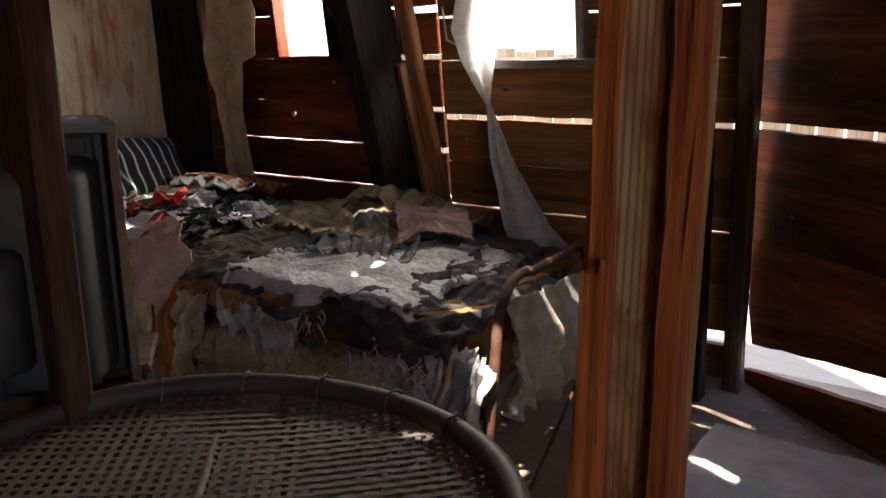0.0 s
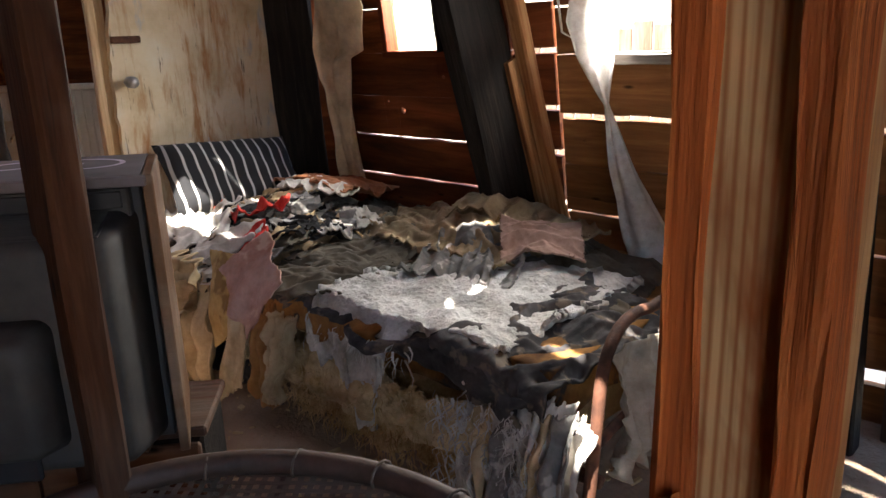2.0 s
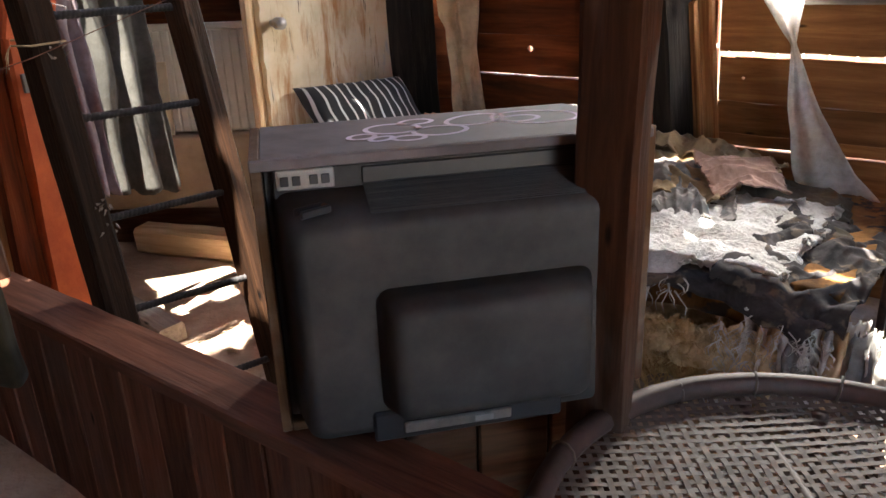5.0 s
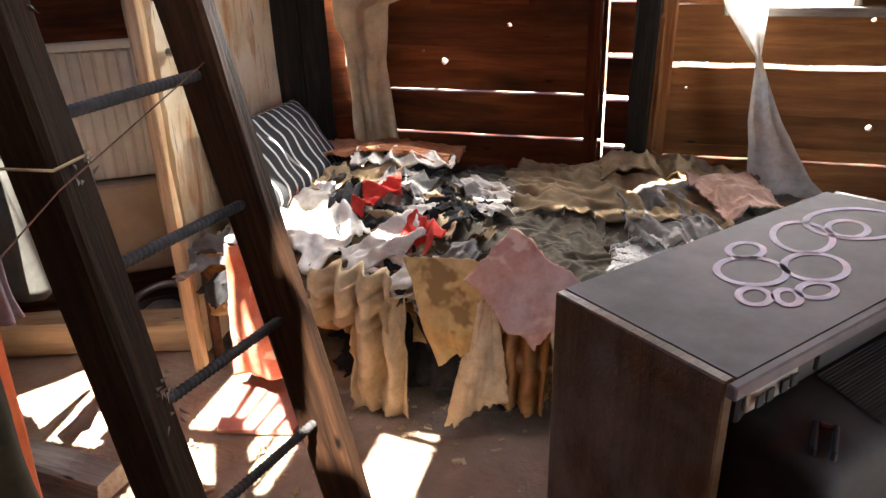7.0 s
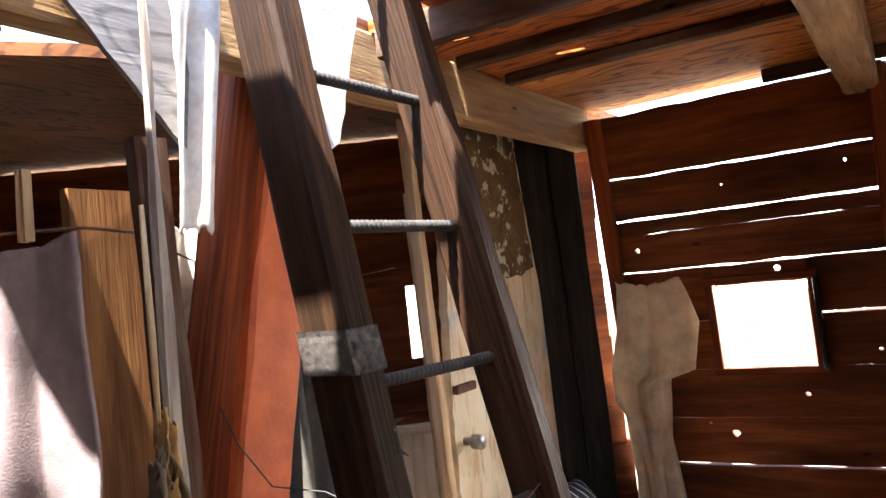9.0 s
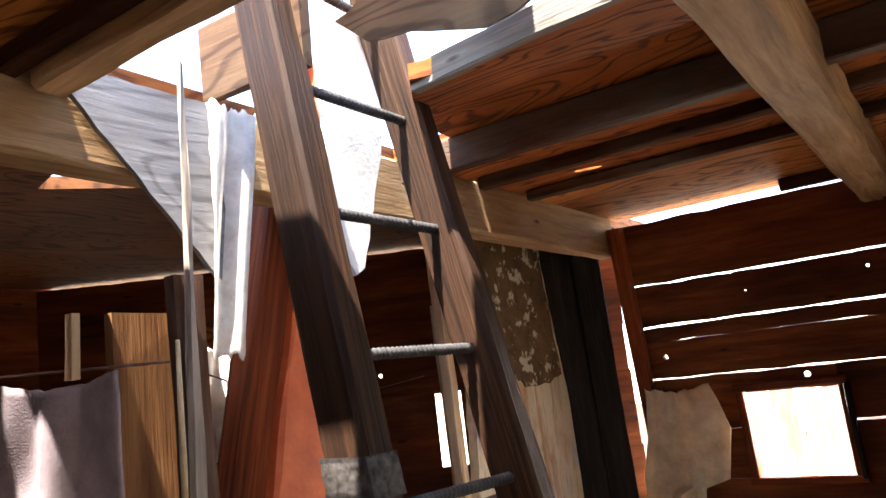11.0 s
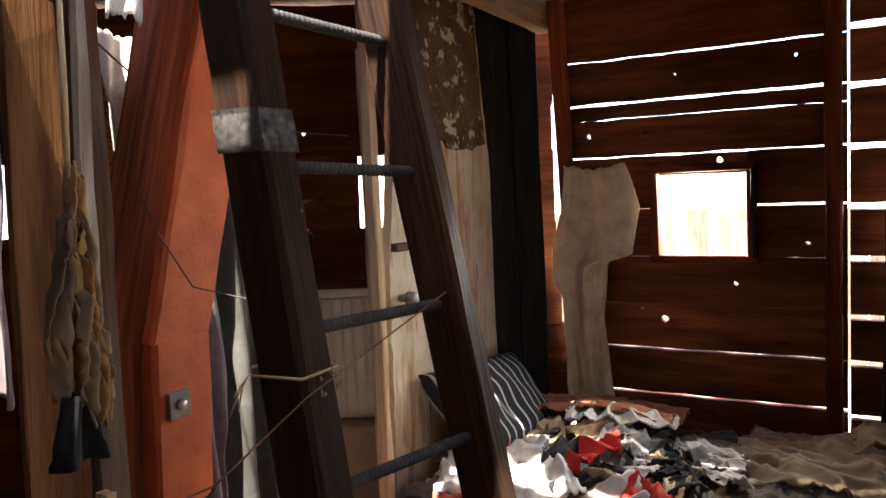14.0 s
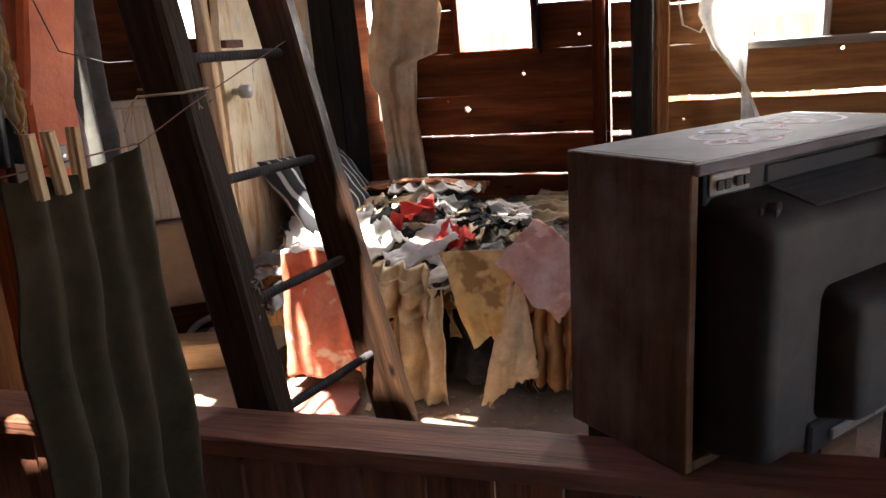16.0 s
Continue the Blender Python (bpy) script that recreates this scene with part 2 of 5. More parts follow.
C_PINK = cloth("pink_cloth", (0.5, 0.23, 0.16), (0.62, 0.42, 0.36), 4.5, spots=(0.66, 0.44, 0.34))
C_YELLOW = cloth("yellow_cloth", (0.5, 0.3, 0.09), (0.7, 0.52, 0.25), 4, spots=(0.3, 0.18, 0.07))
C_OCHRE = cloth("ochre_cloth", (0.3, 0.13, 0.04), (0.45, 0.24, 0.09), 5)
C_BEIGE = cloth("beige_cloth", (0.46, 0.34, 0.19), (0.66, 0.53, 0.34), 6)
C_RED = cloth("red_cloth", (0.5, 0.03, 0.03), (0.65, 0.07, 0.05), 8)
C_CORAL = cloth("coral_cloth", (0.62, 0.13, 0.06), (0.72, 0.3, 0.2), 4, spots=(0.74, 0.64, 0.5))
C_ORANGE = cloth("orange_blanket", (0.3, 0.11, 0.05), (0.42, 0.19, 0.1), 6)
C_ROSE = cloth("faded_rose_cloth", (0.26, 0.15, 0.12), (0.4, 0.27, 0.22), 5)
C_CURTAIN = cloth("sheer_curtain", (0.74, 0.58, 0.38), (0.9, 0.78, 0.58), 3, trans=0.5)
C_WHITE = cloth("white_net", (0.8, 0.78, 0.75), (0.92, 0.91, 0.89), 6, trans=0.6)
C_MAUVE = cloth("mauve_cloth", (0.16, 0.12, 0.13), (0.27, 0.22, 0.23), 5)
C_TAUPE = cloth("taupe_cloth", (0.06, 0.058, 0.052), (0.13, 0.125, 0.11), 5)
STRIPE = stripes("striped_cloth", (0.013, 0.013, 0.015), (0.46, 0.44, 0.42), 0.075)
PLASTIC = plain("clear_wrap", (0.015, 0.012, 0.01), (0.085, 0.075, 0.07), 60, 0.22, relief=0.8)
PAPER = plain("ivory_board", (0.55, 0.45, 0.27), (0.68, 0.58, 0.38), 6, 0.7)
FENCE = wood("bleached_fence", (0.1, 0.065, 0.04), (0.16, 0.11, 0.075), (0.22, 0.16, 0.11))


def door_paint():
    """Flaking cream and blue paint with rust runs over raw wood."""
    m, nt, b = mat_base("flaking_door_paint", 0.75)
    col = ramp(nt, noise_tex(nt, coords(nt, (3, 3, 3), False), 1.6, 5, 0.6), [(0.3, (0.5, 0.38, 0.22)), (0.5, (0.66, 0.55, 0.38)), (0.7, (0.7, 0.64, 0.52))])
    rust = ramp(nt, noise_tex(nt, coords(nt, (1.6, 9, 9), False), 1.4, 6, 0.65, 0.4), [(0.53, (0, 0, 0)), (0.66, (1, 1, 1))])
    col = mix(nt, rust, col, (0.4, 0.19, 0.07))
    blue = ramp(nt, noise_tex(nt, coords(nt, (2.2, 5, 5), False), 2.1, 5, 0.6), [(0.57, (0, 0, 0)), (0.68, (1, 1, 1))])
    col = mix(nt, blue, col, (0.4, 0.43, 0.47))
    crack = ramp(nt, noise_tex(nt, coords(nt, (5, 40, 40), False), 1.3, 5, 0.7), [(0.3, (1, 1, 1)), (0.38, (0, 0, 0))])
    col = mix(nt, crack, col, (0.1, 0.06, 0.035))
    nt.links.new(col, b.inputs["Base Color"])
    bump(nt, b, noise_tex(nt, coords(nt, (5, 30, 30), False), 2, 6, 0.7), 0.5, 0.004)
    return m


DOORP = door_paint()


def ridged(name, dark, mid, light, period):
    """Weathered timber whose growth lines stand out as long upright streaks along the local x axis."""
    m, nt, b = mat_base(name, 0.8, 0.0, 0.12)
    w = nt.nodes.new("ShaderNodeTexWave")
    w.bands_direction = "Y"
    w.inputs["Scale"].default_value = 0.314 / period
    w.inputs["Distortion"].default_value = 3.6
    w.inputs["Detail"].default_value = 3
    w.inputs["Detail Scale"].default_value = 0.8
    nt.links.new(coords(nt, (0.06, 1, 1)), w.inputs["Vector"])
    col = ramp(nt, w.outputs["Fac"], [(0.0, tuple((a + c) / 2 for a, c in zip(dark, mid))), (0.22, mid), (0.6, light)])
    patch = ramp(nt, noise_tex(nt, coords(nt, (2.2, 9, 9)), 1.6, 5, 0.6, 0.4), [(0.5, (0, 0, 0)), (0.62, (1, 1, 1))])
    col = mix(nt, patch, col, tuple(c * 1.1 for c in dark))
    spot = ramp(nt, noise_tex(nt, coords(nt, (14, 60, 60)), 1.0, 2, 0.5), [(0.7, (0, 0, 0)), (0.76, (1, 1, 1))])
    col = mix(nt, spot, col, tuple(c * 0.5 for c in dark))
    fine = noise_tex(nt, coords(nt, (8, 160, 160)), 1.0, 4, 0.6)
    col = mix(nt, 0.5, col, ramp(nt, fine, [(0.3, (0.5, 0.45, 0.4)), (0.65, (1, 1, 1))]), "MULTIPLY")
    nt.links.new(col, b.inputs["Base Color"])
    bump(nt, b, fine, 0.5, 0.003)
    return m


POSTFACE = ridged("ridged_post_wood", (0.2, 0.06, 0.018), (0.34, 0.2, 0.095), (0.42, 0.28, 0.145), 0.0075)
SPLIT = wood("split_red_wood", (0.1, 0.022, 0.006), (0.3, 0.08, 0.02), (0.46, 0.16, 0.045), grain=(1.4, 40, 40), stain=(0.06, 0.015, 0.006), stain_amt=0.5, relief=0.9)
BARK = cloth("flaking_bark", (0.07, 0.045, 0.02), (0.18, 0.11, 0.05), 9, spots=(0.5, 0.44, 0.33), weave=60.0)

# ---- builders ----
WM = {}


def thing(name, label, category, at=(0, 0, 0), group="", kind=""):
    ob = new(name)
    ob.empty_display_size = 0.05
    ob.matrix_basis = Matrix.Translation(at)
    WM[ob] = ob.matrix_basis.copy()
    return tagged(ob, label, category, group, kind)


def part(name, bm, material, parent=None, label="", m=None, smooth=False):
    """One mesh object out of a bmesh, at the world pose m, under its thing."""
    if isinstance(bm, bpy.types.Mesh):
        me = bm
    else:
        me = bpy.data.meshes.new(name)
        bm.normal_update()
        bm.to_mesh(me)
        bm.free()
        me.materials.append(material)
        if smooth:
            me.polygons.foreach_set("use_smooth", [True] * len(me.polygons))
    ob = new(name, me)
    m = m or Matrix()
    ob.matrix_basis = m
    WM[ob] = m.copy()
    if parent is not None:
        ob.parent = parent
        ob.matrix_parent_inverse = WM[parent].inverted()
    if label:
        ob["label"] = label
    return ob


def box(sx, sy, sz, bevel=0.003, cx=0.0, cy=0.0, cz=0.0, bm=None):
    own = bm is None
    bm = bm or bmesh.new()
    r = bmesh.ops.create_cube(bm, size=1.0)
    bmesh.ops.scale(bm, vec=(sx, sy, sz), verts=r["verts"])
    bmesh.ops.translate(bm, vec=(cx, cy, cz), verts=r["verts"])
    if bevel:
        es = list({e for v in r["verts"] for e in v.link_edges})
        bmesh.ops.bevel(bm, geom=es, offset=bevel, segments=1, affect="EDGES")
    return bm


def rough_bar(length, w, h, seg=14, wob=0.004, seed=0.0, taper=1.0, ragged=0.0):
    """A sawn bar along x from 0 to length with uneven edges and chamfered corners."""
    bm = bmesh.new()
    ch = min(w, h) * 0.12
    prof = [(-w / 2 + ch, -h / 2), (w / 2 - ch, -h / 2), (w / 2, -h / 2 + ch), (w / 2, h / 2 - ch), (w / 2 - ch, h / 2), (-w / 2 + ch, h / 2), (-w / 2, h / 2 - ch), (-w / 2, -h / 2 + ch)]
    rings = []
    for i in range(seg + 1):
        u = i / seg
        k = 1 + (taper - 1) * u
        ring = []
        for j, (a, c) in enumerate(prof):
            n1 = noise.noise((u * length * 6 + seed, j * 3.1 + seed, 0.3))
            n2 = noise.noise((u * length * 6 + seed, j * 3.1 + seed, 9.3))
            end = ragged * noise.noise((j * 2.7 + seed, 4.4, i)) if i in (0, seg) else 0
            ring.append(bm.verts.new((u * length + end, a * k + n1 * wob, c * k + n2 * wob)))
        rings.append(ring)
    for a, c in zip(rings, rings[1:]):
        for j in range(8):
            bm.faces.new((a[j], a[(j + 1) % 8], c[(j + 1) % 8], c[j]))
    bm.faces.new(rings[0][::-1])
    bm.faces.new(rings[-1])
    bmesh.ops.recalc_face_normals(bm, faces=bm.faces)
    return bm


def frame_of(p0, p1, up=(0, 0, 1)):
    """A pose at p0 whose x axis runs to p1 and whose z axis lies nearest to up."""
    p0, p1, up = Vector(p0), Vector(p1), Vector(up)
    x = (p1 - p0).normalized()
    y = up.cross(x)
    y = y.normalized() if y.length > 1e-4 else Vector((0, 1, 0))
    z = x.cross(y)
    m = Matrix((x, y, z)).transposed().to_4x4()
    m.translation = p0
    return m, (p1 - p0).length


SEED = [1.0]


def bar(name, p0, p1, w, h, material, parent=None, up=(0, 0, 1), label="", wob=0.004, taper=1.0, ragged=0.0, seg=14):
    SEED[0] += 7.3
    m, length = frame_of(p0, p1, up)
    return part(name, rough_bar(length, w, h, seg, wob, SEED[0], taper, ragged), material, parent, label, m)


def tube(name, pts, r, material, parent=None, label="", sides=8, r1=None, wob=0.0):
    """A round bar, wire or pipe along a line of points."""
    bm = bmesh.new()
    pts = [Vector(p) for p in pts]
    prev = None
    rings = []
    for i, p in enumerate(pts):
        d = (pts[min(i + 1, len(pts) - 1)] - pts[max(i - 1, 0)]).normalized()
        side = d.cross(prev if prev is not None else (Vector((0, 0, 1)) if abs(d.z) < 0.9 else Vector((1, 0, 0))))
        up = side.cross(d).normalized() if prev is None else (prev - d * prev.dot(d)).normalized()
        prev = up
        side = d.cross(up).normalized()
        rr = r + ((r1 if r1 is not None else r) - r) * i / max(1, len(pts) - 1)
        rr *= 1 + wob * noise.noise(p * 9)
        rings.append([bm.verts.new(p + (up * math.cos(a) + side * math.sin(a)) * rr) for a in [2 * math.pi * k / sides for k in range(sides)]])
    for a, c in zip(rings, rings[1:]):
        for k in range(sides):
            bm.faces.new((a[k], a[(k + 1) % sides], c[(k + 1) % sides], c[k]))
    bm.faces.new(rings[0][::-1])
    bm.faces.new(rings[-1])
    bmesh.ops.recalc_face_normals(bm, faces=bm.faces)
    return part(name, bm, material, parent, label, smooth=True)


def bez(a, b, c, n=10):
    a, b, c = Vector(a), Vector(b), Vector(c)
    return [a * (1 - t) ** 2 + b * 2 * t * (1 - t) + c * t * t for t in [i / n for i in range(n + 1)]]


def sheet(name, f, nu, nv, material, parent=None, label="", thick=0.004, torn=0.0, seed=0.0, m=None):
    """Cloth: the surface f(u, v) for u, v in 0..1 with torn edges, as a closed thin skin."""
    bm = bmesh.new()
    top = {}
    for i in range(nu + 1):
        for j in range(nv + 1):
            u, v = i / nu, j / nv
            if torn:
                e = torn * (noise.noise((u * 7 + seed, v * 7, seed)) + 0.6 * noise.noise((u * 19 + seed, v * 19, seed + 5)))
                if i in (0, nu):
                    u += e
                if j in (0, nv):
                    v += e
            top[i, j] = Vector(f(u, v))
    vt = {k: bm.verts.new(p) for k, p in top.items()}
    for i in range(nu):
        for j in range(nv):
            bm.faces.new((vt[i, j], vt[i + 1, j], vt[i + 1, j + 1], vt[i, j + 1]))
    bm.normal_update()
    vb = {k: bm.verts.new(top[k] - vt[k].normal * thick) for k in top}
    for i in range(nu):
        for j in range(nv):
            bm.faces.new((vb[i, j], vb[i, j + 1], vb[i + 1, j + 1], vb[i + 1, j]))
    for i in range(nu):
        for j in (0, nv):
            bm.faces.new((vt[i, j], vt[i + 1, j], vb[i + 1, j], vb[i, j]))
    for j in range(nv):
        for i in (0, nu):
            bm.faces.new((vt[i, j], vt[i, j + 1], vb[i, j + 1], vb[i, j]))
    bmesh.ops.recalc_face_normals(bm, faces=bm.faces)
    return part(name, bm, material, parent, label, m, smooth=True)


def hang(a, b, drop, folds=5, depth=0.025, seed=0.0, flare=1.0, sway=(0, 0)):
    """A cloth that hangs from the line a-b with folds."""
    a, b = Vector(a), Vector(b)
    d = (b - a).normalized()
    nrm = Vector((0, 0, 1)).cross(d)

    def f(u, v):
        p = a.lerp(b, 0.5 + (u - 0.5) * (1 + (flare - 1) * v))
        w = depth * (0.35 + 0.9 * v) * math.sin(u * folds * 2 * math.pi + seed + 1.7 * noise.noise((u * 3, v * 2, seed)))
        w += 0.02 * noise.noise((u * 4 + seed, v * 4, seed))
        return p + nrm * w + Vector((sway[0] * v * v, sway[1] * v * v, -drop * v - 0.015 * math.sin(u * math.pi) * (1 - v)))

    return f


def slat_hull(name, pts, thick, material, parent=None, label="", m=None, jag=0.0, seed=0.0):
    """A flat sheet of material cut to the outline pts (x, y), as thick as thick, with a splintered outline."""
    out = []
    n = len(pts)
    for i in range(n):
        p, q = Vector(pts[i]).to_2d(), Vector(pts[(i + 1) % n]).to_2d()
        k = max(1, int((q - p).length / 0.03)) if jag else 1
        nn = Vector((p.y - q.y, q.x - p.x)).normalized()
        for s in range(k):
            e = jag * noise.noise((i * 5.1 + s * 1.7 + seed, seed, 0.5)) if s else 0
            out.append(p.lerp(q, s / k) + nn * e)
    bm = bmesh.new()
    lo = [bm.verts.new((p.x, p.y, 0)) for p in out]
    hi = [bm.verts.new((p.x, p.y, thick)) for p in out]
    bm.faces.new(lo[::-1])
    bm.faces.new(hi)
    for i in range(len(out)):
        j = (i + 1) % len(out)
        bm.faces.new((lo[i], lo[j], hi[j], hi[i]))
    bmesh.ops.triangulate(bm, faces=[f for f in bm.faces if len(f.verts) > 4])
    bmesh.ops.recalc_face_normals(bm, faces=bm.faces)
    return part(name, bm, material, parent, label, m)


from mathutils import geometry

# ---- the setting ----
LEAN_Y = 0.12


def wall_y(z):
    return 2.902 - LEAN_Y * z


def plank(length, h, t, holes=(), seed=0.0, wob=0.0045):
    """A wall board along x, h high, t thick, with uneven edges and round holes (x, z, radius) through it."""
    bm = bmesh.new()

    def slab(x0, x1):
        n = max(2, int((x1 - x0) / 0.045))
        rows = []
        for i in range(n + 1):
            x = x0 + (x1 - x0) * i / n
            lo = -h / 2 + wob * (noise.noise((x * 9, seed, 1)) + 0.5 * noise.noise((x * 31, seed, 2)))
            hi = h / 2 + wob * (noise.noise((x * 9, seed, 5)) + 0.5 * noise.noise((x * 31, seed, 6)))
            bow = 0.004 * noise.noise((x * 2, seed, 8))
            rows.append([bm.verts.new(p) for p in ((x, bow, lo), (x, bow, hi), (x, bow + t, hi), (x, bow + t, lo))])
        for a, b in zip(rows, rows[1:]):
            for k in range(4):
                bm.faces.new((a[k], b[k], b[(k + 1) % 4], a[(k + 1) % 4]))
        bm.faces.new(rows[0])
        bm.faces.new(rows[-1][::-1])

    x = 0.0
    for hx, hz, r in sorted(holes):
        q = 0.03
        slab(x, hx - q)
        x = hx + q
        outer = [(-q, -h / 2), (0, -h / 2), (q, -h / 2), (q, hz), (q, h / 2), (0, h / 2), (-q, h / 2), (-q, hz)]
        ring = []
        for k in range(8):
            a = math.radians(225 + 45 * k)
            rr = r * (1 + 0.3 * noise.noise((hx * 5, k * 2.2, seed)))
            ring.append((rr * math.cos(a), hz + rr * math.sin(a)))
        v = [[bm.verts.new((hx + p[0], y, p[1])) for p in pts] for y in (0, t) for pts in (outer, ring)]
        for k in range(8):
            j = (k + 1) % 8
            bm.faces.new((v[0][k], v[0][j], v[1][j], v[1][k]))
            bm.faces.new((v[2][k], v[3][k], v[3][j], v[2][j]))
            bm.faces.new((v[1][k], v[1][j], v[3][j], v[3][k]))
            bm.faces.new((v[0][k], v[2][k], v[2][j], v[0][j]))
    slab(x, length)
    bmesh.ops.recalc_face_normals(bm, faces=bm.faces)
    return bm


def wall_run(name, origin, way, rows, material, label, holes=(), t=0.024, lean=LEAN_Y):
    """A wall of boards: rows of (bottom, top, from, to) along way from the foot point origin."""
    w = thing(name, label, "wall", (origin[0], origin[1], 0), kind="structure")
    x = Vector((way[0], way[1], 0)).normalized()
    z = Vector((x.y * lean, -x.x * lean, 1)).normalized()
    y = z.cross(x)
    rot = Matrix((x, y, z)).transposed().to_4x4()
    for i, (z0, z1, s0, s1, *rise) in enumerate(rows):
        mine = [(hs - s0, hz - (z0 + z1) / 2, r) for hs, hz, r in holes if z0 < hz < z1 and s0 + 0.05 < hs < s1 - 0.05]
        m = Matrix.Translation((origin[0], origin[1], 0)) @ rot @ Matrix.Translation((s0, 0.003 * (i % 3), (z0 + z1) / 2)) @ pose(0, 0, 0, 0, -(rise[0] if rise else 0), 0)
        part("board", plank(s1 - s0, z1 - z0, t, mine, seed=i * 3.7 + origin[0] * 11), material, w, m=m)
    return w


def sx(a):
    return a + 2.24


WIN1 = (-1.868, -1.571, 1.083, 1.372)
WIN2 = (-0.85, -0.52, 1.066, 1.36)
rows1 = [(0.01, 0.2, 0, 0.97), (0.203, 0.378, 0, 0.97), (0.38, 0.553, 0, 0.965), (0.565, 0.73, 0, 0.965), (0.738, 0.905, 0, 0.965), (0.906, 1.08, 0, 0.965)]
rows1 += [(1.082, 1.255, 0, sx(WIN1[0])), (1.082, 1.256, sx(WIN1[1]), 0.965), (1.257, 1.443, 0, sx(WIN1[0])), (1.266, 1.443, sx(WIN1[1]), 0.965)]
rows1 += [(1.373, 1.442, sx(WIN1[0]), sx(WIN1[1])), (1.449, 1.581, 0, 0.965), (1.584, 1.634, 0, 0.965), (1.642, 1.79, 0, 0.965), (1.795, 2.02, 0, 0.965)]
H1 = [(sx(-1.868), 0.848, 0.014), (sx(-1.62), 0.985, 0.008), (sx(-1.66), 1.418, 0.011), (sx(-2.12), 1.526, 0.010), (sx(-1.39), 1.13, 0.007), (sx(-1.95), 0.885, 0.005), (sx(-1.42), 1.74, 0.006), (sx(-1.8), 1.72, 0.005)]
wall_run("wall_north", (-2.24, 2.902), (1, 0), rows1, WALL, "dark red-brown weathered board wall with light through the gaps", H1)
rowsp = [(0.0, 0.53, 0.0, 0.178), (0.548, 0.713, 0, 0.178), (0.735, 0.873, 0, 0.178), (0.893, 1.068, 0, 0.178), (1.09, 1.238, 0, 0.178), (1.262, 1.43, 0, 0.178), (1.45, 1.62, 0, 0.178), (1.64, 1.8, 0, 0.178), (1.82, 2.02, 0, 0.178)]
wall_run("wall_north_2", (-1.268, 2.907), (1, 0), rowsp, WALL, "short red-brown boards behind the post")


def sy(a):
    return a + 1.075


rows2 = [(0.0, 0.12, 0, 1.1), (0.172, 0.335, 0, 1.1), (0.338, 0.512, 0, 1.1), (0.523, 0.568, 0, 1.1), (0.569, 0.687, 0, 1.1), (0.688, 0.849, 0, 1.1), (0.87, 1.064, 0, 1.1)]
rows2 += [(1.066, 1.215, 0, sy(WIN2[0])), (1.066, 1.21, sy(WIN2[1]), 1.1), (1.221, 1.36, 0, sy(WIN2[0])), (1.218, 1.36, sy(WIN2[1]), 1.1)]
rows2 += [(1.364, 1.52, 0, 1.1), (1.527, 1.68, 0, 1.1), (1.686, 1.84, 0, 1.1), (1.845, 2.03, 0, 1.1)]
H2 = [(sy(-0.381), 0.656, 0.012), (sy(-0.44), 1.02, 0.008), (sy(-0.99), 0.775, 0.006)]
wall_run("wall_north_3", (-1.075, 2.902), (1, 0), rows2, WALL_LIT, "horizontal board wall tinted a sunlit brown, with a sunlit gap", H2)
rows3 = [(-0.15, 0.05, 0, 0.92, 10), (0.145, 0.31, 0, 0.92, 10), (0.0, 0.304, 0.9, 2.1), (0.306, 0.503, 0, 2.1), (0.502, 0.683, 0, 2.1), (0.682, 0.845, 0, 2.1), (0.872, 1.053, 0, 2.1), (1.053, 1.23, 0, 2.1), (1.228, 1.415, 0, 2.1), (1.411, 1.605, 0, 2.1), (1.6, 1.805, 0, 2.1), (1.8, 1.985, 0, 2.1)]
H3 = [(0.21, 0.42, 0.014), (0.17, 0.6, 0.008), (0.19, 0.345, 0.014), (0.3, 1.0, 0.006)]
wall_run("wall_east", (0.06, 2.9), (0.77, -0.64), rows3, WALL, "dark red-brown board wall with light through the gaps", H3, lean=0.06)
rowsw = [(0.0, 0.205, 0, 2.3), (0.2, 0.405, 0, 2.3), (0.4, 0.605, 0, 2.3), (0.6, 0.805, 0.0, 2.3), (0.8, 1.005, 0.02, 2.3), (1.0, 1.205, 0.035, 2.3), (1.2, 1.485, 0.04, 0.70), (1.2, 1.485, 0.80, 1.98), (1.2, 1.485, 2.25, 2.3), (1.48, 1.665, 0.045, 2.3), (1.66, 1.845, 0.04, 2.3), (1.84, 2.043, 0.02, 2.3)]
HW = [(0.62, 1.59, 0.006), (1.0, 1.57, 0.008), (1.93, 1.9, 0.016), (1.9, 1.77, 0.02), (1.97, 1.74, 0.018)]
wall_run("wall_west", (-2.275, 2.86), (-0.82, -0.57), rowsw, WALL, "very dark brown board wall with a narrow window slit", HW, lean=0.0)


def plain_wall(name, p0, p1, label):
    m, length = frame_of((*p0, 1.0), (*p1, 1.0))
    w = part(name, box(length + 0.05, 0.05, 2.06, 0.002, length / 2, 0, 0.03), WALL, m=m)
    return tagged(w, label, "wall", kind="structure")


plain_wall("wall_southwest", (-4.17, 1.56), (-4.17, -1.7), "dark brown wooden wall")
plain_wall("wall_south", (-4.17, -1.75), (1.72, -1.75), "dark brown wooden wall behind the walkway")
plain_wall("wall_southeast", (1.72, 0.35), (1.72, 1.52), "dark brown wooden wall beside the doorway")
plain_wall("wall_southeast_2", (1.72, -1.7), (1.72, -0.55), "dark brown wooden wall beside the doorway")


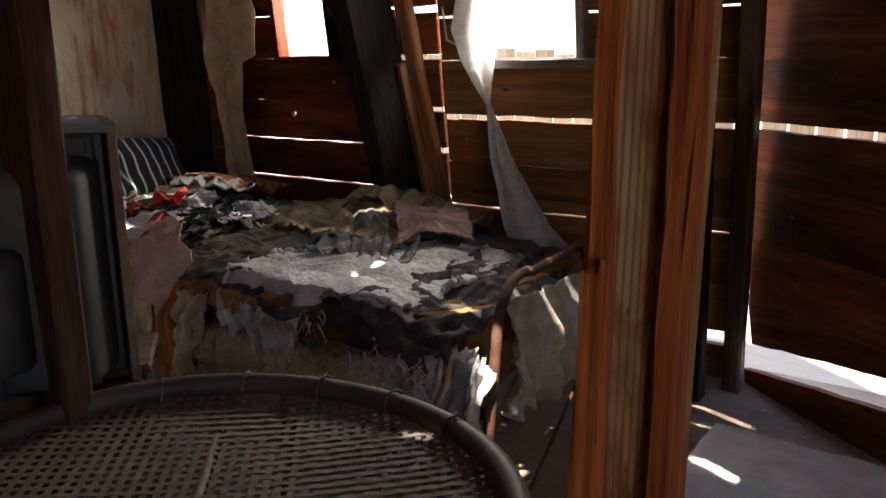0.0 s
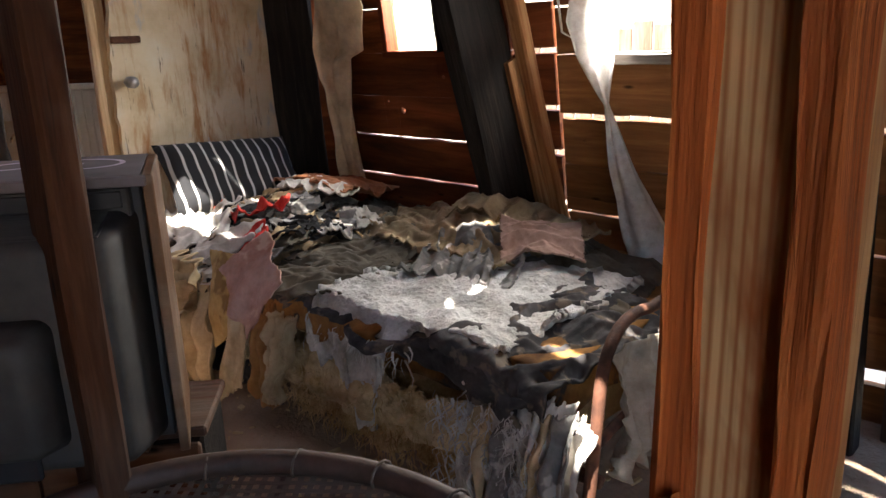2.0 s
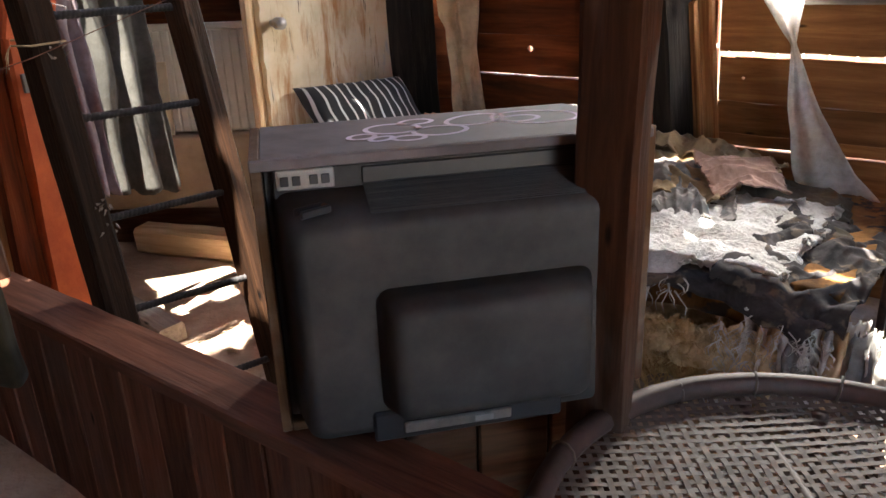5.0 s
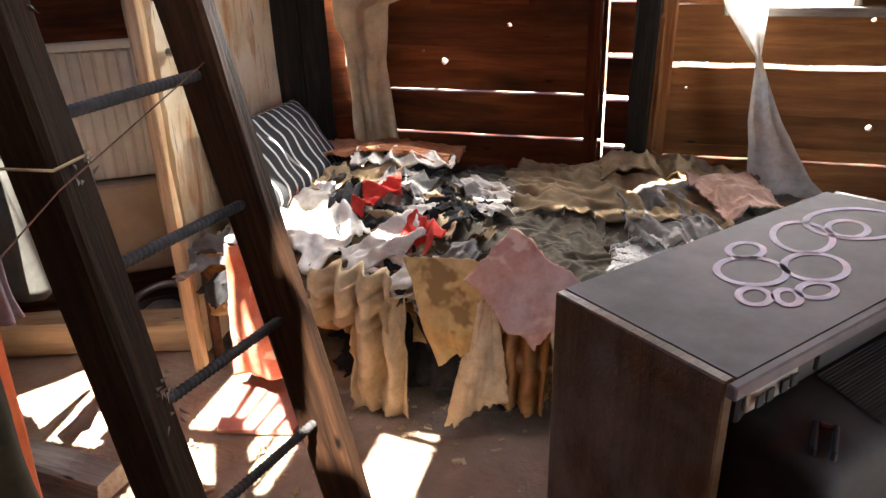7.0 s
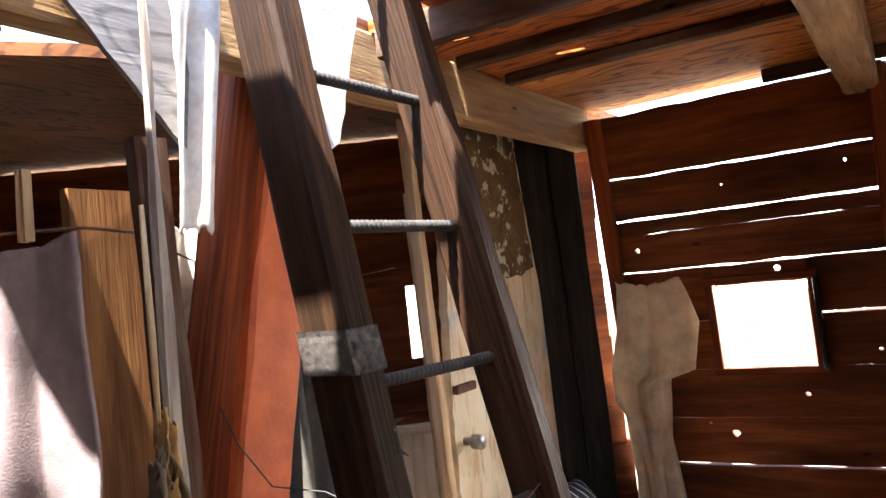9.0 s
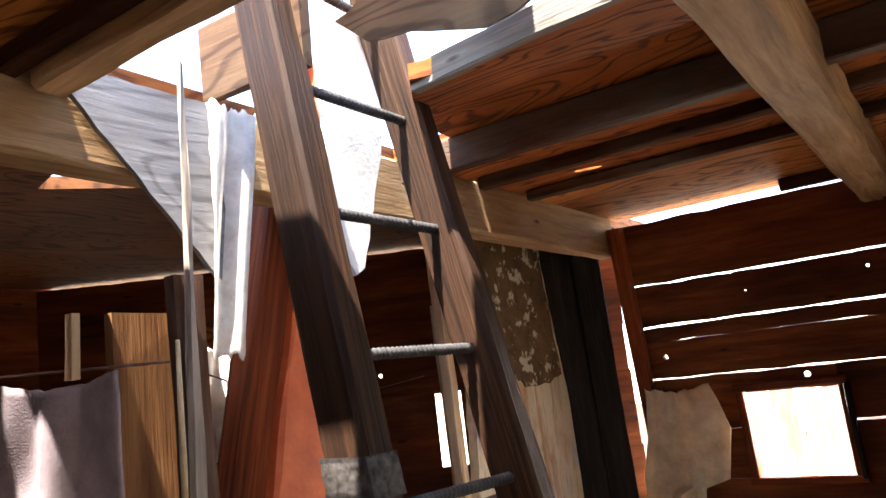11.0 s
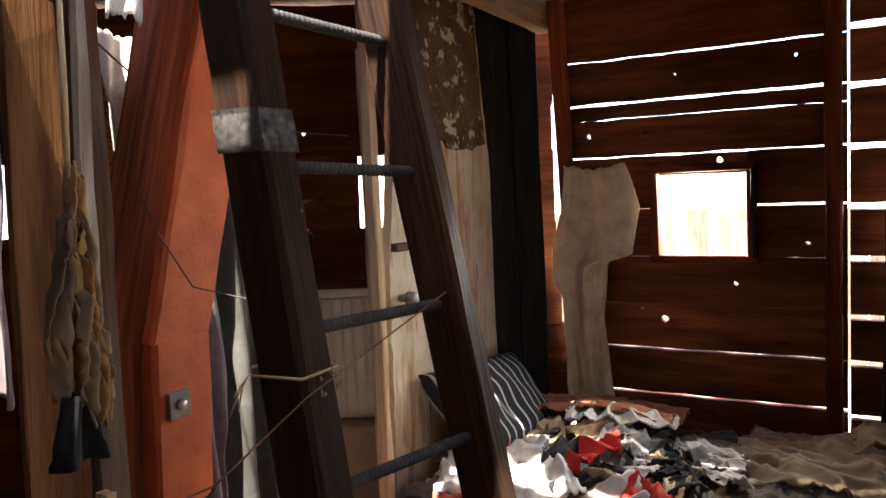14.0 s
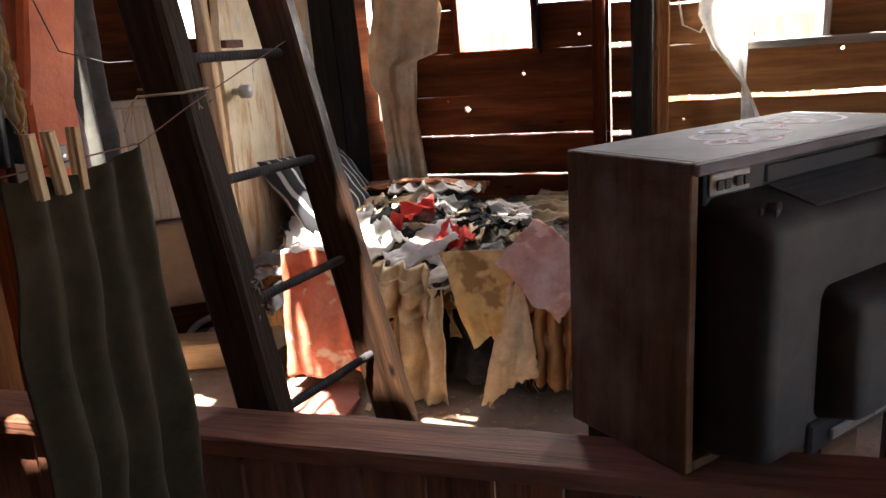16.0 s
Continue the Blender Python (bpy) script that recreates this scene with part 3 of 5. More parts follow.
def ground_sheet(name, x0, x1, y0, y1, n, z, amp, material, label):
    bm = bmesh.new()
    v = {}
    for i in range(n + 1):
        for j in range(n + 1):
            x, y = x0 + (x1 - x0) * i / n, y0 + (y1 - y0) * j / n
            h = z + amp * (noise.noise((x * 1.7, y * 1.7, 3)) + 0.5 * noise.noise((x * 6, y * 6, 8)))
            v[i, j] = bm.verts.new((x, y, h))
    for i in range(n):
        for j in range(n):
            bm.faces.new((v[i, j], v[i + 1, j], v[i + 1, j + 1], v[i, j + 1]))
    return tagged(part(name, bm, material, smooth=True), label, "floor" if name == "floor" else "ground", kind="structure")


ground_sheet("floor", -4.3, 1.9, -1.9, 3.05, 110, 0.0, 0.006, DIRT, "bare tan dirt floor strewn with dust")
ground_sheet("ground", -400, 400, -400, 400, 24, -0.06, 0.0, SAND, "pale sunlit desert ground outside")

wt = thing("wall_plate", "thin dark strip along the top of the board wall", "trim", (-0.8, 2.66, 2.0), kind="structure")
bar("strip", (-1.62, wall_y(2.015) - 0.016, 2.03), (0.06, wall_y(2.015) - 0.016, 2.03), 0.03, 0.04, DARKPOST, wt)

# ceiling: plywood deck with a square hatch, beams below it
ceil = thing("ceiling", "brown plywood and board ceiling with an open hatch", "ceiling", (-1.2, 1.0, 2.05), kind="structure")
HX0, HX1, HY0, HY1 = -2.2, -1.5, 0.545, 0.97


def deck_holes(outer, holes, material, z=2.05, t=0.03, turn=0.0):
    """A sheet cut to an outline, with ragged holes through it."""
    inv = pose(0, 0, 0, 0, 0, -turn)
    loops = [[inv @ Vector((*p, 0.0)) for p in lp] for lp in (outer, *holes)]
    flat = [p for lp in loops for p in lp]
    bm = bmesh.new()
    lo = [bm.verts.new((p.x, p.y, 0)) for p in flat]
    hi = [bm.verts.new((p.x, p.y, t)) for p in flat]
    for tri in geometry.tessellate_polygon(loops):
        bm.faces.new([lo[k] for k in tri])
        bm.faces.new([hi[k] for k in reversed(tri)])
    at = 0
    for lp in loops:
        for k in range(len(lp)):
            a, c = at + k, at + (k + 1) % len(lp)
            bm.faces.new((lo[a], lo[c], hi[c], hi[a]))
        at += len(lp)
    bmesh.ops.recalc_face_normals(bm, faces=bm.faces)
    return part("ceiling_panel", bm, material, ceil, m=pose(0, 0, z, 0, 0, turn))


def slit(x0, y0, x1, y1, w):
    """A ragged slit between two ends."""
    p, q = Vector((x0, y0)), Vector((x1, y1))
    d = (q - p).normalized()
    nn = Vector((-d.y, d.x))
    n = 6
    side = [p.lerp(q, k / n) + nn * w * (0.5 + 0.35 * noise.noise((k * 2.3 + x0 * 7, y0, 0))) * (1 if 0 < k < n else 0.2) for k in range(n + 1)]
    back = [p.lerp(q, k / n) - nn * w * (0.5 + 0.35 * noise.noise((k * 2.3 + x0 * 7, y0, 5))) * (1 if 0 < k < n else 0.2) for k in range(n, -1, -1)]
    return [tuple(v) for v in side + back]


deck_holes([(-2.24, -1.8), (1.8, -1.8), (1.8, HY0 - 0.02), (-2.24, HY0 - 0.02)], [[(-2.15, 0.08), (-2.0, 0.09), (-1.97, 0.24), (-2.13, 0.27)]], PLY)
deck_holes([(HX1, HY0 - 0.016), (1.8, HY0 - 0.016), (1.8, 1.0), (HX1, 1.0)], [slit(-0.04, 0.7, 0.02, 0.715, 0.02)], PLYD)
deck_holes([(-4.3, -1.8), (-2.244, -1.8), (-2.244, 3.1), (-4.3, 3.1)], [[(-2.86, 0.84), (-2.7, 0.8), (-2.58, 0.72), (-2.42, 0.72), (-2.4, 0.98), (-2.52, 1.02), (-2.56, 1.12), (-2.69, 1.14), (-2.75, 1.0)]], PLY_SHADED, 2.054, turn=90)
deck_holes([(-1.92, 1.0), (-1.85, 1.02), (-1.7, 0.99), (-1.5, 1.003), (1.8, 1.003), (1.8, 1.36), (-2.06, 1.36), (-2.05, 1.2)], [slit(-0.24, 1.33, -0.18, 1.16, 0.08), slit(-0.67, 1.352, -0.63, 1.32, 0.02), slit(0.2, 1.34, 0.4, 1.24, 0.03), slit(0.36, 1.14, 0.44, 1.12, 0.03)], PLYD, 2.053)
# The wide hole is added, hidden behind the batten, to bring sun onto the bed.
deck_holes([(-2.24, 1.364), (1.8, 1.364), (1.8, 1.5), (1.54, 1.7), (-2.24, 1.7)], [[(-2.2, 1.385), (-2.12, 1.385), (-2.0, 1.39), (-1.84, 1.385), (-1.87, 1.45), (-1.92, 1.44), (-1.97, 1.53), (-2.03, 1.48), (-2.1, 1.57), (-2.2, 1.55)], slit(-1.8, 1.395, -1.66, 1.43, 0.02), slit(-0.79, 1.47, -0.68, 1.372, 0.022), slit(-0.42, 1.64, -0.08, 1.53, 0.022), slit(-1.48, 1.4, -1.44, 1.395, 0.012), slit(0.18, 1.6, 0.43, 1.5, 0.03), slit(-0.44, 1.42, -0.32, 1.4, 0.05), slit(-0.77, 1.6, -0.73, 1.5, 0.03)], PLYD)
deck_holes([(-2.24, 1.72), (1.52, 1.72), (1.18, 2.0), (-2.24, 2.0)], [slit(-1.08, 1.8, -0.88, 1.93, 0.03), slit(-0.33, 1.75, -0.12, 1.73, 0.014), slit(0, 1.98, 0.28, 1.88, 0.018), slit(0.08, 1.83, 0.28, 1.8, 0.016), slit(-2.02, 1.9, -1.94, 1.92, 0.02)], PLYD, 2.056)
deck_holes([(-2.24, 2.004), (1.18, 2.004), (0.2, 2.76), (-2.24, 2.76)], [], PLY, 2.05)
for y, h in ((1.36, 0.075), (1.71, 0.035), (1.985, 0.03)):
    bar("batten", (-2.2, y - 0.015, 2.052 - h / 2), (1.5, y + 0.01, 2.052 - h / 2), 0.035, h, DARKPOST, ceil, wob=0.003)
bar("beam", (-2.265, -1.7, 1.975), (-2.265, 2.68, 1.98), 0.07, 0.15, BEAM, ceil, wob=0.006, seg=30)
bar("beam", (-1.36, -1.7, 1.985), (-1.35, 2.66, 1.985), 0.1, 0.13, BEAM, ceil, wob=0.006, seg=30)
bar("joist", (-2.2, 0.505, 2.02), (-1.41, 0.5, 2.02), 0.055, 0.06, BEAM, ceil, wob=0.005)
bar("joist", (-2.23, 0.46, 2.032), (-1.41, 0.46, 2.032), 0.03, 0.036, DARKPOST, ceil)
bar("beam", (0.4, -1.7, 1.985), (0.4, 2.6, 1.985), 0.1, 0.13, BEAM, ceil, wob=0.006, seg=30)
FLAP = Matrix(((1, 0, 0, 0), (0, -0.313, -0.95, 0.935), (0, 0.95, -0.313, 2.05), (0, 0, 0, 1)))
slat_hull("hatch_flap", [(-1.985, 0.11), (-1.93, 0.055), (-1.848, 0.045), (-1.715, 0.004), (-1.66, 0.01), (-1.58, 0.03), (-1.42, 0.0), (-1.42, 0.25), (-1.6, 0.2), (-1.8, 0.16)], 0.012, PLYW, ceil, "broken weathered plywood hanging in the hatch", m=FLAP, jag=0.007, seed=3)
# Unseen boards on posts, added above the hatch to keep sun off the ladder rails.
bar("loft_rafter", (-1.745, 0.1, 2.5), (-1.745, 1.12, 2.5), 0.22, 0.05, GREY, ceil)
for y in (0.13, 1.08):
    bar("loft_post", (-1.745, y, 2.07), (-1.745, y, 2.48), 0.05, 0.05, GREY, ceil, up=(0, 1, 0), seg=4)
bar("loft_rafter", (-2.06, 0.485, 2.46), (-1.59, 0.485, 2.46), 0.1, 0.04, GREY, ceil)
bar("hatch_curb", (-2.235, 0.815, 2.13), (-2.0, 0.83, 2.13), 0.025, 0.14, PLYW, ceil, up=(0, 0, 1), label="brown board standing at the hatch edge")
bar("hatch_edge", (-1.93, 1.03, 2.065), (-1.45, 0.955, 2.06), 0.02, 0.05, GREY, ceil)

# wall framing
fr = thing("wall_studs", "rough timber studs against the board wall", "stud", (-1.3, 2.7, 0), kind="structure")
bar("stud", (-2.185, wall_y(0) - 0.04, 0.0), (-2.2, wall_y(2.0) - 0.04, 2.0), 0.05, 0.055, REDP, fr, up=(0, 1, 0))
bar("stud", (-1.315, wall_y(0) - 0.04, 0.0), (-1.31, wall_y(2.0) - 0.04, 2.0), 0.05, 0.05, REDP, fr, up=(0, 1, 0))
bar("stud", (0.03, wall_y(0) - 0.06, 0.0), (0.03, wall_y(2.0) - 0.06, 2.0), 0.055, 0.08, DARKPOST, fr, up=(0, 1, 0))
bar("stud", (-0.06, wall_y(0) - 0.2, 0.0), (-0.08, wall_y(2.0) - 0.14, 2.0), 0.06, 0.07, CHAR, fr, up=(0, 1, 0))
brace = thing("brace", "charred black timber post leaning against the board wall", "post", (-1.12, 2.7, 0.3))
bar("post", (-1.15, 2.72, 0.25), (-1.12, 2.15, 1.97), 0.07, 0.23, CHAR, brace, up=(0, 1, 0.33), wob=0.007)
bar("edge_board", (-1.075, 2.84, 0.35), (-1.07, 2.3, 1.97), 0.05, 0.05, POST, brace, up=(0, 1, 0.33))
bar("edge_board", (-1.1, 2.8, 0.35), (-1.1, 2.55, 1.05), 0.03, 0.05, POST, brace, up=(0, 1, 0.33))


def window_frame(name, win, material, label, sill=True):
    x0, x1, z0, z1 = win
    w = thing(name, label, "window", ((x0 + x1) / 2, wall_y(z0), z0), kind="structure")
    for xa, xb, za, zb in ((x0 - 0.012, x0 - 0.012, z0, z1), (x1 + 0.012, x1 + 0.012, z0, z1)):
        bar("window_frame", (xa, wall_y(za) - 0.01, za), (xb, wall_y(zb) - 0.01, zb), 0.026, 0.06, material, w, up=(0, 1, 0), wob=0.002)
    for z in (z0 - 0.014, z1 + 0.012):
        bar("window_frame", (x0 - 0.03, wall_y(z) - 0.012, z), (x1 + 0.03, wall_y(z) - 0.012, z), 0.06, 0.026, material, w, wob=0.002)
    if sill:
        bar("window_sill", (x0 - 0.05, wall_y(z0) - 0.045, z0 - 0.022), (x1 + 0.2, wall_y(z0) - 0.045, z0 - 0.02), 0.05, 0.03, GREY, w)
    return w


window_frame("window_1", WIN1, REDP, "small open square window with a dark wooden frame", False)
bar("shutter", (-1.545, wall_y(1.08) - 0.05, 1.08), (-1.545, wall_y(1.37) - 0.05, 1.375), 0.012, 0.07, CHAR, None, up=(0, 1, 0))
tagged(bpy.data.objects["shutter"], "dark narrow shutter beside the window", "shutter", kind="structure")
window_frame("window_2", WIN2, GREY, "small open window with a pale weathered frame and sill")

# outside, beyond the windows
fence = thing("fence", "bleached wooden board fence standing outside the window", "fence", (-2.4, 6.5, -0.06))
for i in range(26):
    bar("fence_board", (-4.6 + i * 0.19, 6.5, -0.06), (-4.6 + i * 0.19, 6.5, 1.15 + 0.08 * noise.noise((i * 1.3, 0, 0))), 0.17, 0.025, FENCE, fence, up=(0, 1, 0), seg=4)

# ---- things ----
# bed
bed = thing("bed", "rusty iron bed frame under torn mattresses", "bed", (-1.4, 2.25, 0))
foot = [(-0.285, 1.78, 0.0), (-0.29, 1.8, 0.2), (-0.295, 1.84, 0.4)] + bez((-0.3, 1.85, 0.42), (-0.33, 1.93, 0.56), (-0.36, 2.15, 0.5), 8) + [(-0.39, 2.4, 0.49)] + bez((-0.4, 2.5, 0.495), (-0.415, 2.63, 0.5), (-0.415, 2.64, 0.36), 8) + [(-0.415, 2.64, 0.0)]
tube("foot_rail", foot, 0.0135, RUST, bed, "rusted bent foot rail", wob=0.15)
tube("side_rail", [(-2.42, 1.9, 0.2), (-0.3, 1.86, 0.2)], 0.016, RUST, bed)
tube("side_rail", [(-2.42, 2.7, 0.2), (-0.41, 2.66, 0.2)], 0.016, RUST, bed)
tube("cross_rail", [(-0.3, 1.84, 0.3), (-0.415, 2.64, 0.3)], 0.012, RUST, bed)
for y in (1.9, 2.7):
    tube("leg", [(-2.42, y, 0.0), (-2.42, y, 0.42)], 0.017, RUST, bed)
tube("head_rail", [(-2.42, 1.9, 0.4), (-2.42, 2.7, 0.4)], 0.015, RUST, bed)


def bed_h(x, y):
    h = 0.43 + 0.11 * math.exp(-((x + 1.1) / 0.33) ** 2 - ((y - 2.47) / 0.2) ** 2) + 0.07 * math.exp(-((x + 2.0) / 0.35) ** 2 - ((y - 2.38) / 0.28) ** 2)
    if x < -1.45:
        h -= max(0.0, 2.02 - y) * 0.42 * min(1.0, (-1.45 - x) / 0.3)
    h -= max(0.0, x + 0.75) * 0.12
    return h + 0.018 * noise.noise((x * 4, y * 4, 1)) + 0.01 * noise.noise((x * 11, y * 11, 4))


def edge_y(x):
    return 1.8 + 0.03 * noise.noise((x * 3, 0.4, 0)) - 0.03 * math.exp(-((x + 0.95) / 0.3) ** 2)


def drape(cx, cy, w, d, turn, off=0.01, wrinkle=0.02, seed=0.0, freq=7.0):
    """A cloth laid on the bed round (cx, cy); where it passes the bed's edges it hangs down."""
    c, s = math.cos(radians(turn)), math.sin(radians(turn))

    def f(u, v):
        a, b = (u - 0.5) * w, (v - 0.5) * d
        x, y = cx + a * c - b * s, cy + a * s + b * c
        wx, wy = x + 0.05 * noise.noise((x * 5, y * 5, seed)), y + 0.05 * noise.noise((x * 5, y * 5, seed + 3))
        g = 1.3 * seed
        p, q = wx * math.cos(g) + wy * math.sin(g), wy * math.cos(g) - wx * math.sin(g)
        n = 0.7 - 1.9 * abs(noise.noise((q * freq * 1.5 + seed, p * freq * 0.55, seed))) - 0.8 * abs(noise.noise((q * freq * 3.1, p * freq * 1.2 + seed, seed + 4))) + 0.12 * noise.noise((wx * freq * 6, wy * freq * 6, seed))
        yy, ye = min(y, 2.74), edge_y(x)
        wr = wrinkle * n
        drop = 0.0
        out = 0.0
        if yy < ye:
            drop, out = ye - yy, 0.03 + 0.35 * abs(wr)
            yy = ye - out + 0.8 * wr
        xx = x
        if xx < -2.44:
            drop, xx = drop + (-2.44 - xx), -2.46 + wr * 0.5
        if xx > -0.36:
            drop, xx = drop + (xx + 0.36), -0.33 + wr * 0.7
        z = bed_h(min(max(xx, -2.44), -0.36), max(yy, ye)) + off + (wr if drop == 0 else wr * 0.4) - drop * 0.98
        return (xx, yy, max(z, 0.012))

    return f


def lumpy(x0, x1, y0, y1, z0, z1, amp, seed, n=(70, 34, 9)):
    """A sagging mattress block."""
    bm = bmesh.new()
    nx, ny, nz = n
    v = {}

    def vert(i, j, k):
        if (i, j, k) not in v:
            x, y, z = x0 + (x1 - x0) * i / nx, y0 + (y1 - y0) * j / ny, z0 + (z1 - z0) * k / nz
            p = Vector((x, y, z))
            d = Vector([noise.noise((p * 7) + Vector((seed + q * 7, 0, 0))) + 0.6 * noise.noise((p * 22) + Vector((seed, q * 5, 0))) for q in range(3)])
            v[i, j, k] = bm.verts.new(p + d * amp)
        return v[i, j, k]

    for i in range(nx):
        for j in range(ny):
            for k in (0, nz):
                bm.faces.new([vert(*q) for q in ((i, j, k), (i + 1, j, k), (i + 1, j + 1, k), (i, j + 1, k))])
    for k in range(nz):
        for i in range(nx):
            for j in (0, ny):
                bm.faces.new([vert(*q) for q in ((i, j, k), (i + 1, j, k), (i + 1, j, k + 1), (i, j, k + 1))])
        for j in range(ny):
            for i in (0, nx):
                bm.faces.new([vert(*q) for q in ((i, j, k), (i, j + 1, k), (i, j + 1, k + 1), (i, j, k + 1))])
    bmesh.ops.recalc_face_normals(bm, faces=bm.faces)
    return bm


mat1 = thing("mattress", "torn old mattress with brown fur and stuffing bursting out", "mattress", (-1.4, 2.3, 0.18))
part("mattress_core", lumpy(-2.4, -0.45, 1.86, 2.74, 0.19, 0.32, 0.014, 2), STUFFT, mat1, smooth=True)
part("mattress_top", lumpy(-2.4, -0.42, 1.84, 2.74, 0.30, 0.425, 0.012, 7), FUR, mat1, smooth=True)


def fringe(x0, x1, ztop, zbot, y, amp, seed, bulge=0.04):
    """Stuffing that bursts out along the front in a ragged curtain."""

    def f(u, v):
        x = x0 + (x1 - x0) * u
        rag = 0.6 + 0.4 * noise.noise((x * 9, seed, 0)) + 0.25 * noise.noise((x * 30, seed, 3))
        z = ztop + (zbot - ztop) * v * rag
        o = bulge * math.sin(v * 2.4) + amp * (noise.noise((x * 22, z * 22, seed)) + 0.7 * noise.noise((x * 55, z * 55, seed)))
        return (x, y - o + 0.03 * v + edge_y(x) - 1.8, z + 0.35 * amp * noise.noise((x * 40, z * 40, seed + 9)))

    return f


sheet("stuffing", fringe(-1.55, -0.5, 0.29, 0.11, 1.815, 0.028, 4.0, 0.05), 260, 44, STUFF, mat1, "pale burst stuffing", thick=0.02)
sheet("stuffing", fringe(-1.3, -0.55, 0.2, 0.03, 1.845, 0.026, 8.0, 0.04), 200, 36, STUFFT, mat1, "tan burst stuffing", thick=0.02)


def strands(n, x0, x1, z0, z1, y, seed):
    """Loose tufts that hang in tapering curls from the burst seams."""
    r = random.Random(seed)
    bm = bmesh.new()
    for _ in range(n):
        x, z = r.uniform(x0, x1), r.uniform(z0, z1)
        p = Vector((x, y + edge_y(x) - 1.8 - r.uniform(0.0, 0.035), z))
        L, w = r.uniform(0.014, 0.06), r.uniform(0.001, 0.0042)
        sway = Vector((r.uniform(-0.4, 0.4), r.uniform(-0.35, 0.1), -1)).normalized()
        prev = None
        for k in range(4):
            t = k / 3
            c = p + sway * L * t + Vector((0.012 * math.sin(4 * t + x * 90), -0.01 * t * t, 0))
            ww = w * (1 - 0.85 * t)
            ring = [bm.verts.new(c + Vector((math.cos(a) * ww, math.sin(a) * ww, 0))) for a in (0, 2.09, 4.19)]
            if prev:
                for q in range(3):
                    bm.faces.new((prev[q], prev[(q + 1) % 3], ring[(q + 1) % 3], ring[q]))
            prev = ring
    return bm


for n_, a_, c_, d_, y_, s_, mt_ in ((700, -1.55, -0.5, (0.2, 0.3), 1.8, 1, STUFF), (700, -1.45, -0.52, (0.1, 0.2), 1.815, 2, STUFFT), (60, -1.17, -0.75, (0.37, 0.43), 1.785, 3, STUFFW), (260, -0.68, -0.4, (0.1, 0.36), 1.77, 4, STUFFW)):
    ob = part("stuffing", strands(n_, a_, c_, d_[0], d_[1], y_, s_), mt_, mat1, "loose hanging tufts of stuffing")
    ob["kind"] = "stuff"
sheet("fur_cover", drape(-0.92, 1.97, 0.95, 0.46, -2, 0.0, 0.035, 3.0, 5), 70, 44, FURG, mat1, "dark grey fur cover rolled at its edge", thick=0.012, torn=0.03, seed=2)
sheet("fur_cover", drape(-1.25, 1.9, 0.7, 0.38, 3, -0.004, 0.03, 6.0, 5), 60, 40, FUR, mat1, "brown fur cover", thick=0.012, torn=0.04, seed=5)


def white_mat(u, v):
    x = -1.17 + 0.62 * u
    front = 1.7 + 0.2 * max(0.0, u - 0.25) - 0.02 * u
    y = front + (2.06 + 0.4 * u - front) * v
    y += 0.05 * (1 - v) * noise.noise((x * 6, 1.0, 7))
    n = 0.014 * noise.noise((x * 9, y * 9, 2)) + 0.006 * noise.noise((x * 34, y * 34, 5)) + 0.0035 * noise.noise((x * 90, y * 90, 5))
    ye = edge_y(x)
    drop = max(0.0, ye + 0.02 - y) * (1 + 3.5 * max(0, noise.noise((x * 7, 3, 3)) + 0.4 * noise.noise((x * 25, 3, 3))))
    return (x + n * 0.4, max(y, ye - 0.035) + n * 0.6, bed_h(x, max(y, ye)) + 0.04 + n - drop * 1.5)


sheet("stuffing", white_mat, 190, 120, STUFFW, mat1, "dirty white fluffy wadding", thick=0.015, torn=0.05, seed=1)

# blankets and rags on the bed
RAGS = [
    ("blanket", -1.25, 2.3, 1.0, 0.5, 6, C_DKOLIVE, 0.02, 0.028, "crumpled dark olive blanket on the bed"),
    ("blanket", -1.2, 2.42, 0.75, 0.42, -6, C_KHAKI, 0.05, 0.034, "crumpled khaki blanket heaped on the bed"),
    ("blanket", -1.36, 2.0, 0.44, 0.5, 12, C_DKOLIVE, 0.026, 0.03, "dark grey-green blanket lying to the bed edge"),
    ("blanket", -1.45, 2.12, 0.5, 0.3, 4, C_DKOLIVE, 0.032, 0.02, "folded grey-green blanket on the bed"),
    ("shirt", -0.98, 2.22, 0.34, 0.3, 20, C_GREY, 0.05, 0.035, "pale grey crumpled shirt on the bed"),
    ("blanket", -0.72, 2.4, 0.42, 0.5, 12, C_DKOLIVE, 0.02, 0.03, "dirty grey blanket at the foot of the bed"),
    ("rag", -0.83, 2.36, 0.24, 0.2, 40, C_ROSE, 0.085, 0.03, "faded rose coloured rag on the blankets"),
    ("rag", -1.0, 2.5, 0.5, 0.2, 5, C_KHAKI, 0.07, 0.036, "khaki cloth ridge catching the sun"),
    ("blanket", -1.62, 2.45, 0.6, 0.4, -8, C_DKOLIVE, 0.03, 0.034, "crumpled dark blanket by the wall"),
    ("blanket", -2.0, 2.5, 0.5, 0.3, 0, C_ORANGE, 0.1, 0.03, "faded orange blanket by the striped pillow"),
    ("blanket", -0.53, 2.06, 0.32, 0.62, -4, FURG, 0.03, 0.028, "dark grey fur rug over the foot corner"),
    ("cloth", -1.9, 2.36, 0.34, 0.12, 8, C_PALE, 0.1, 0.03, "pale grey cloth spread over the orange blanket"),
]
for i, (nm, cx, cy, w, d, turn, material, off, wr, lab) in enumerate(RAGS):
    ob = sheet(nm, drape(cx, cy, w, d, turn, off, wr, 11.0 + i * 3.1, 9.0), 110, 84, material, None, thick=0.006, torn=0.03, seed=i * 2.3)
    tagged(ob, lab, nm, "cloths on the bed")

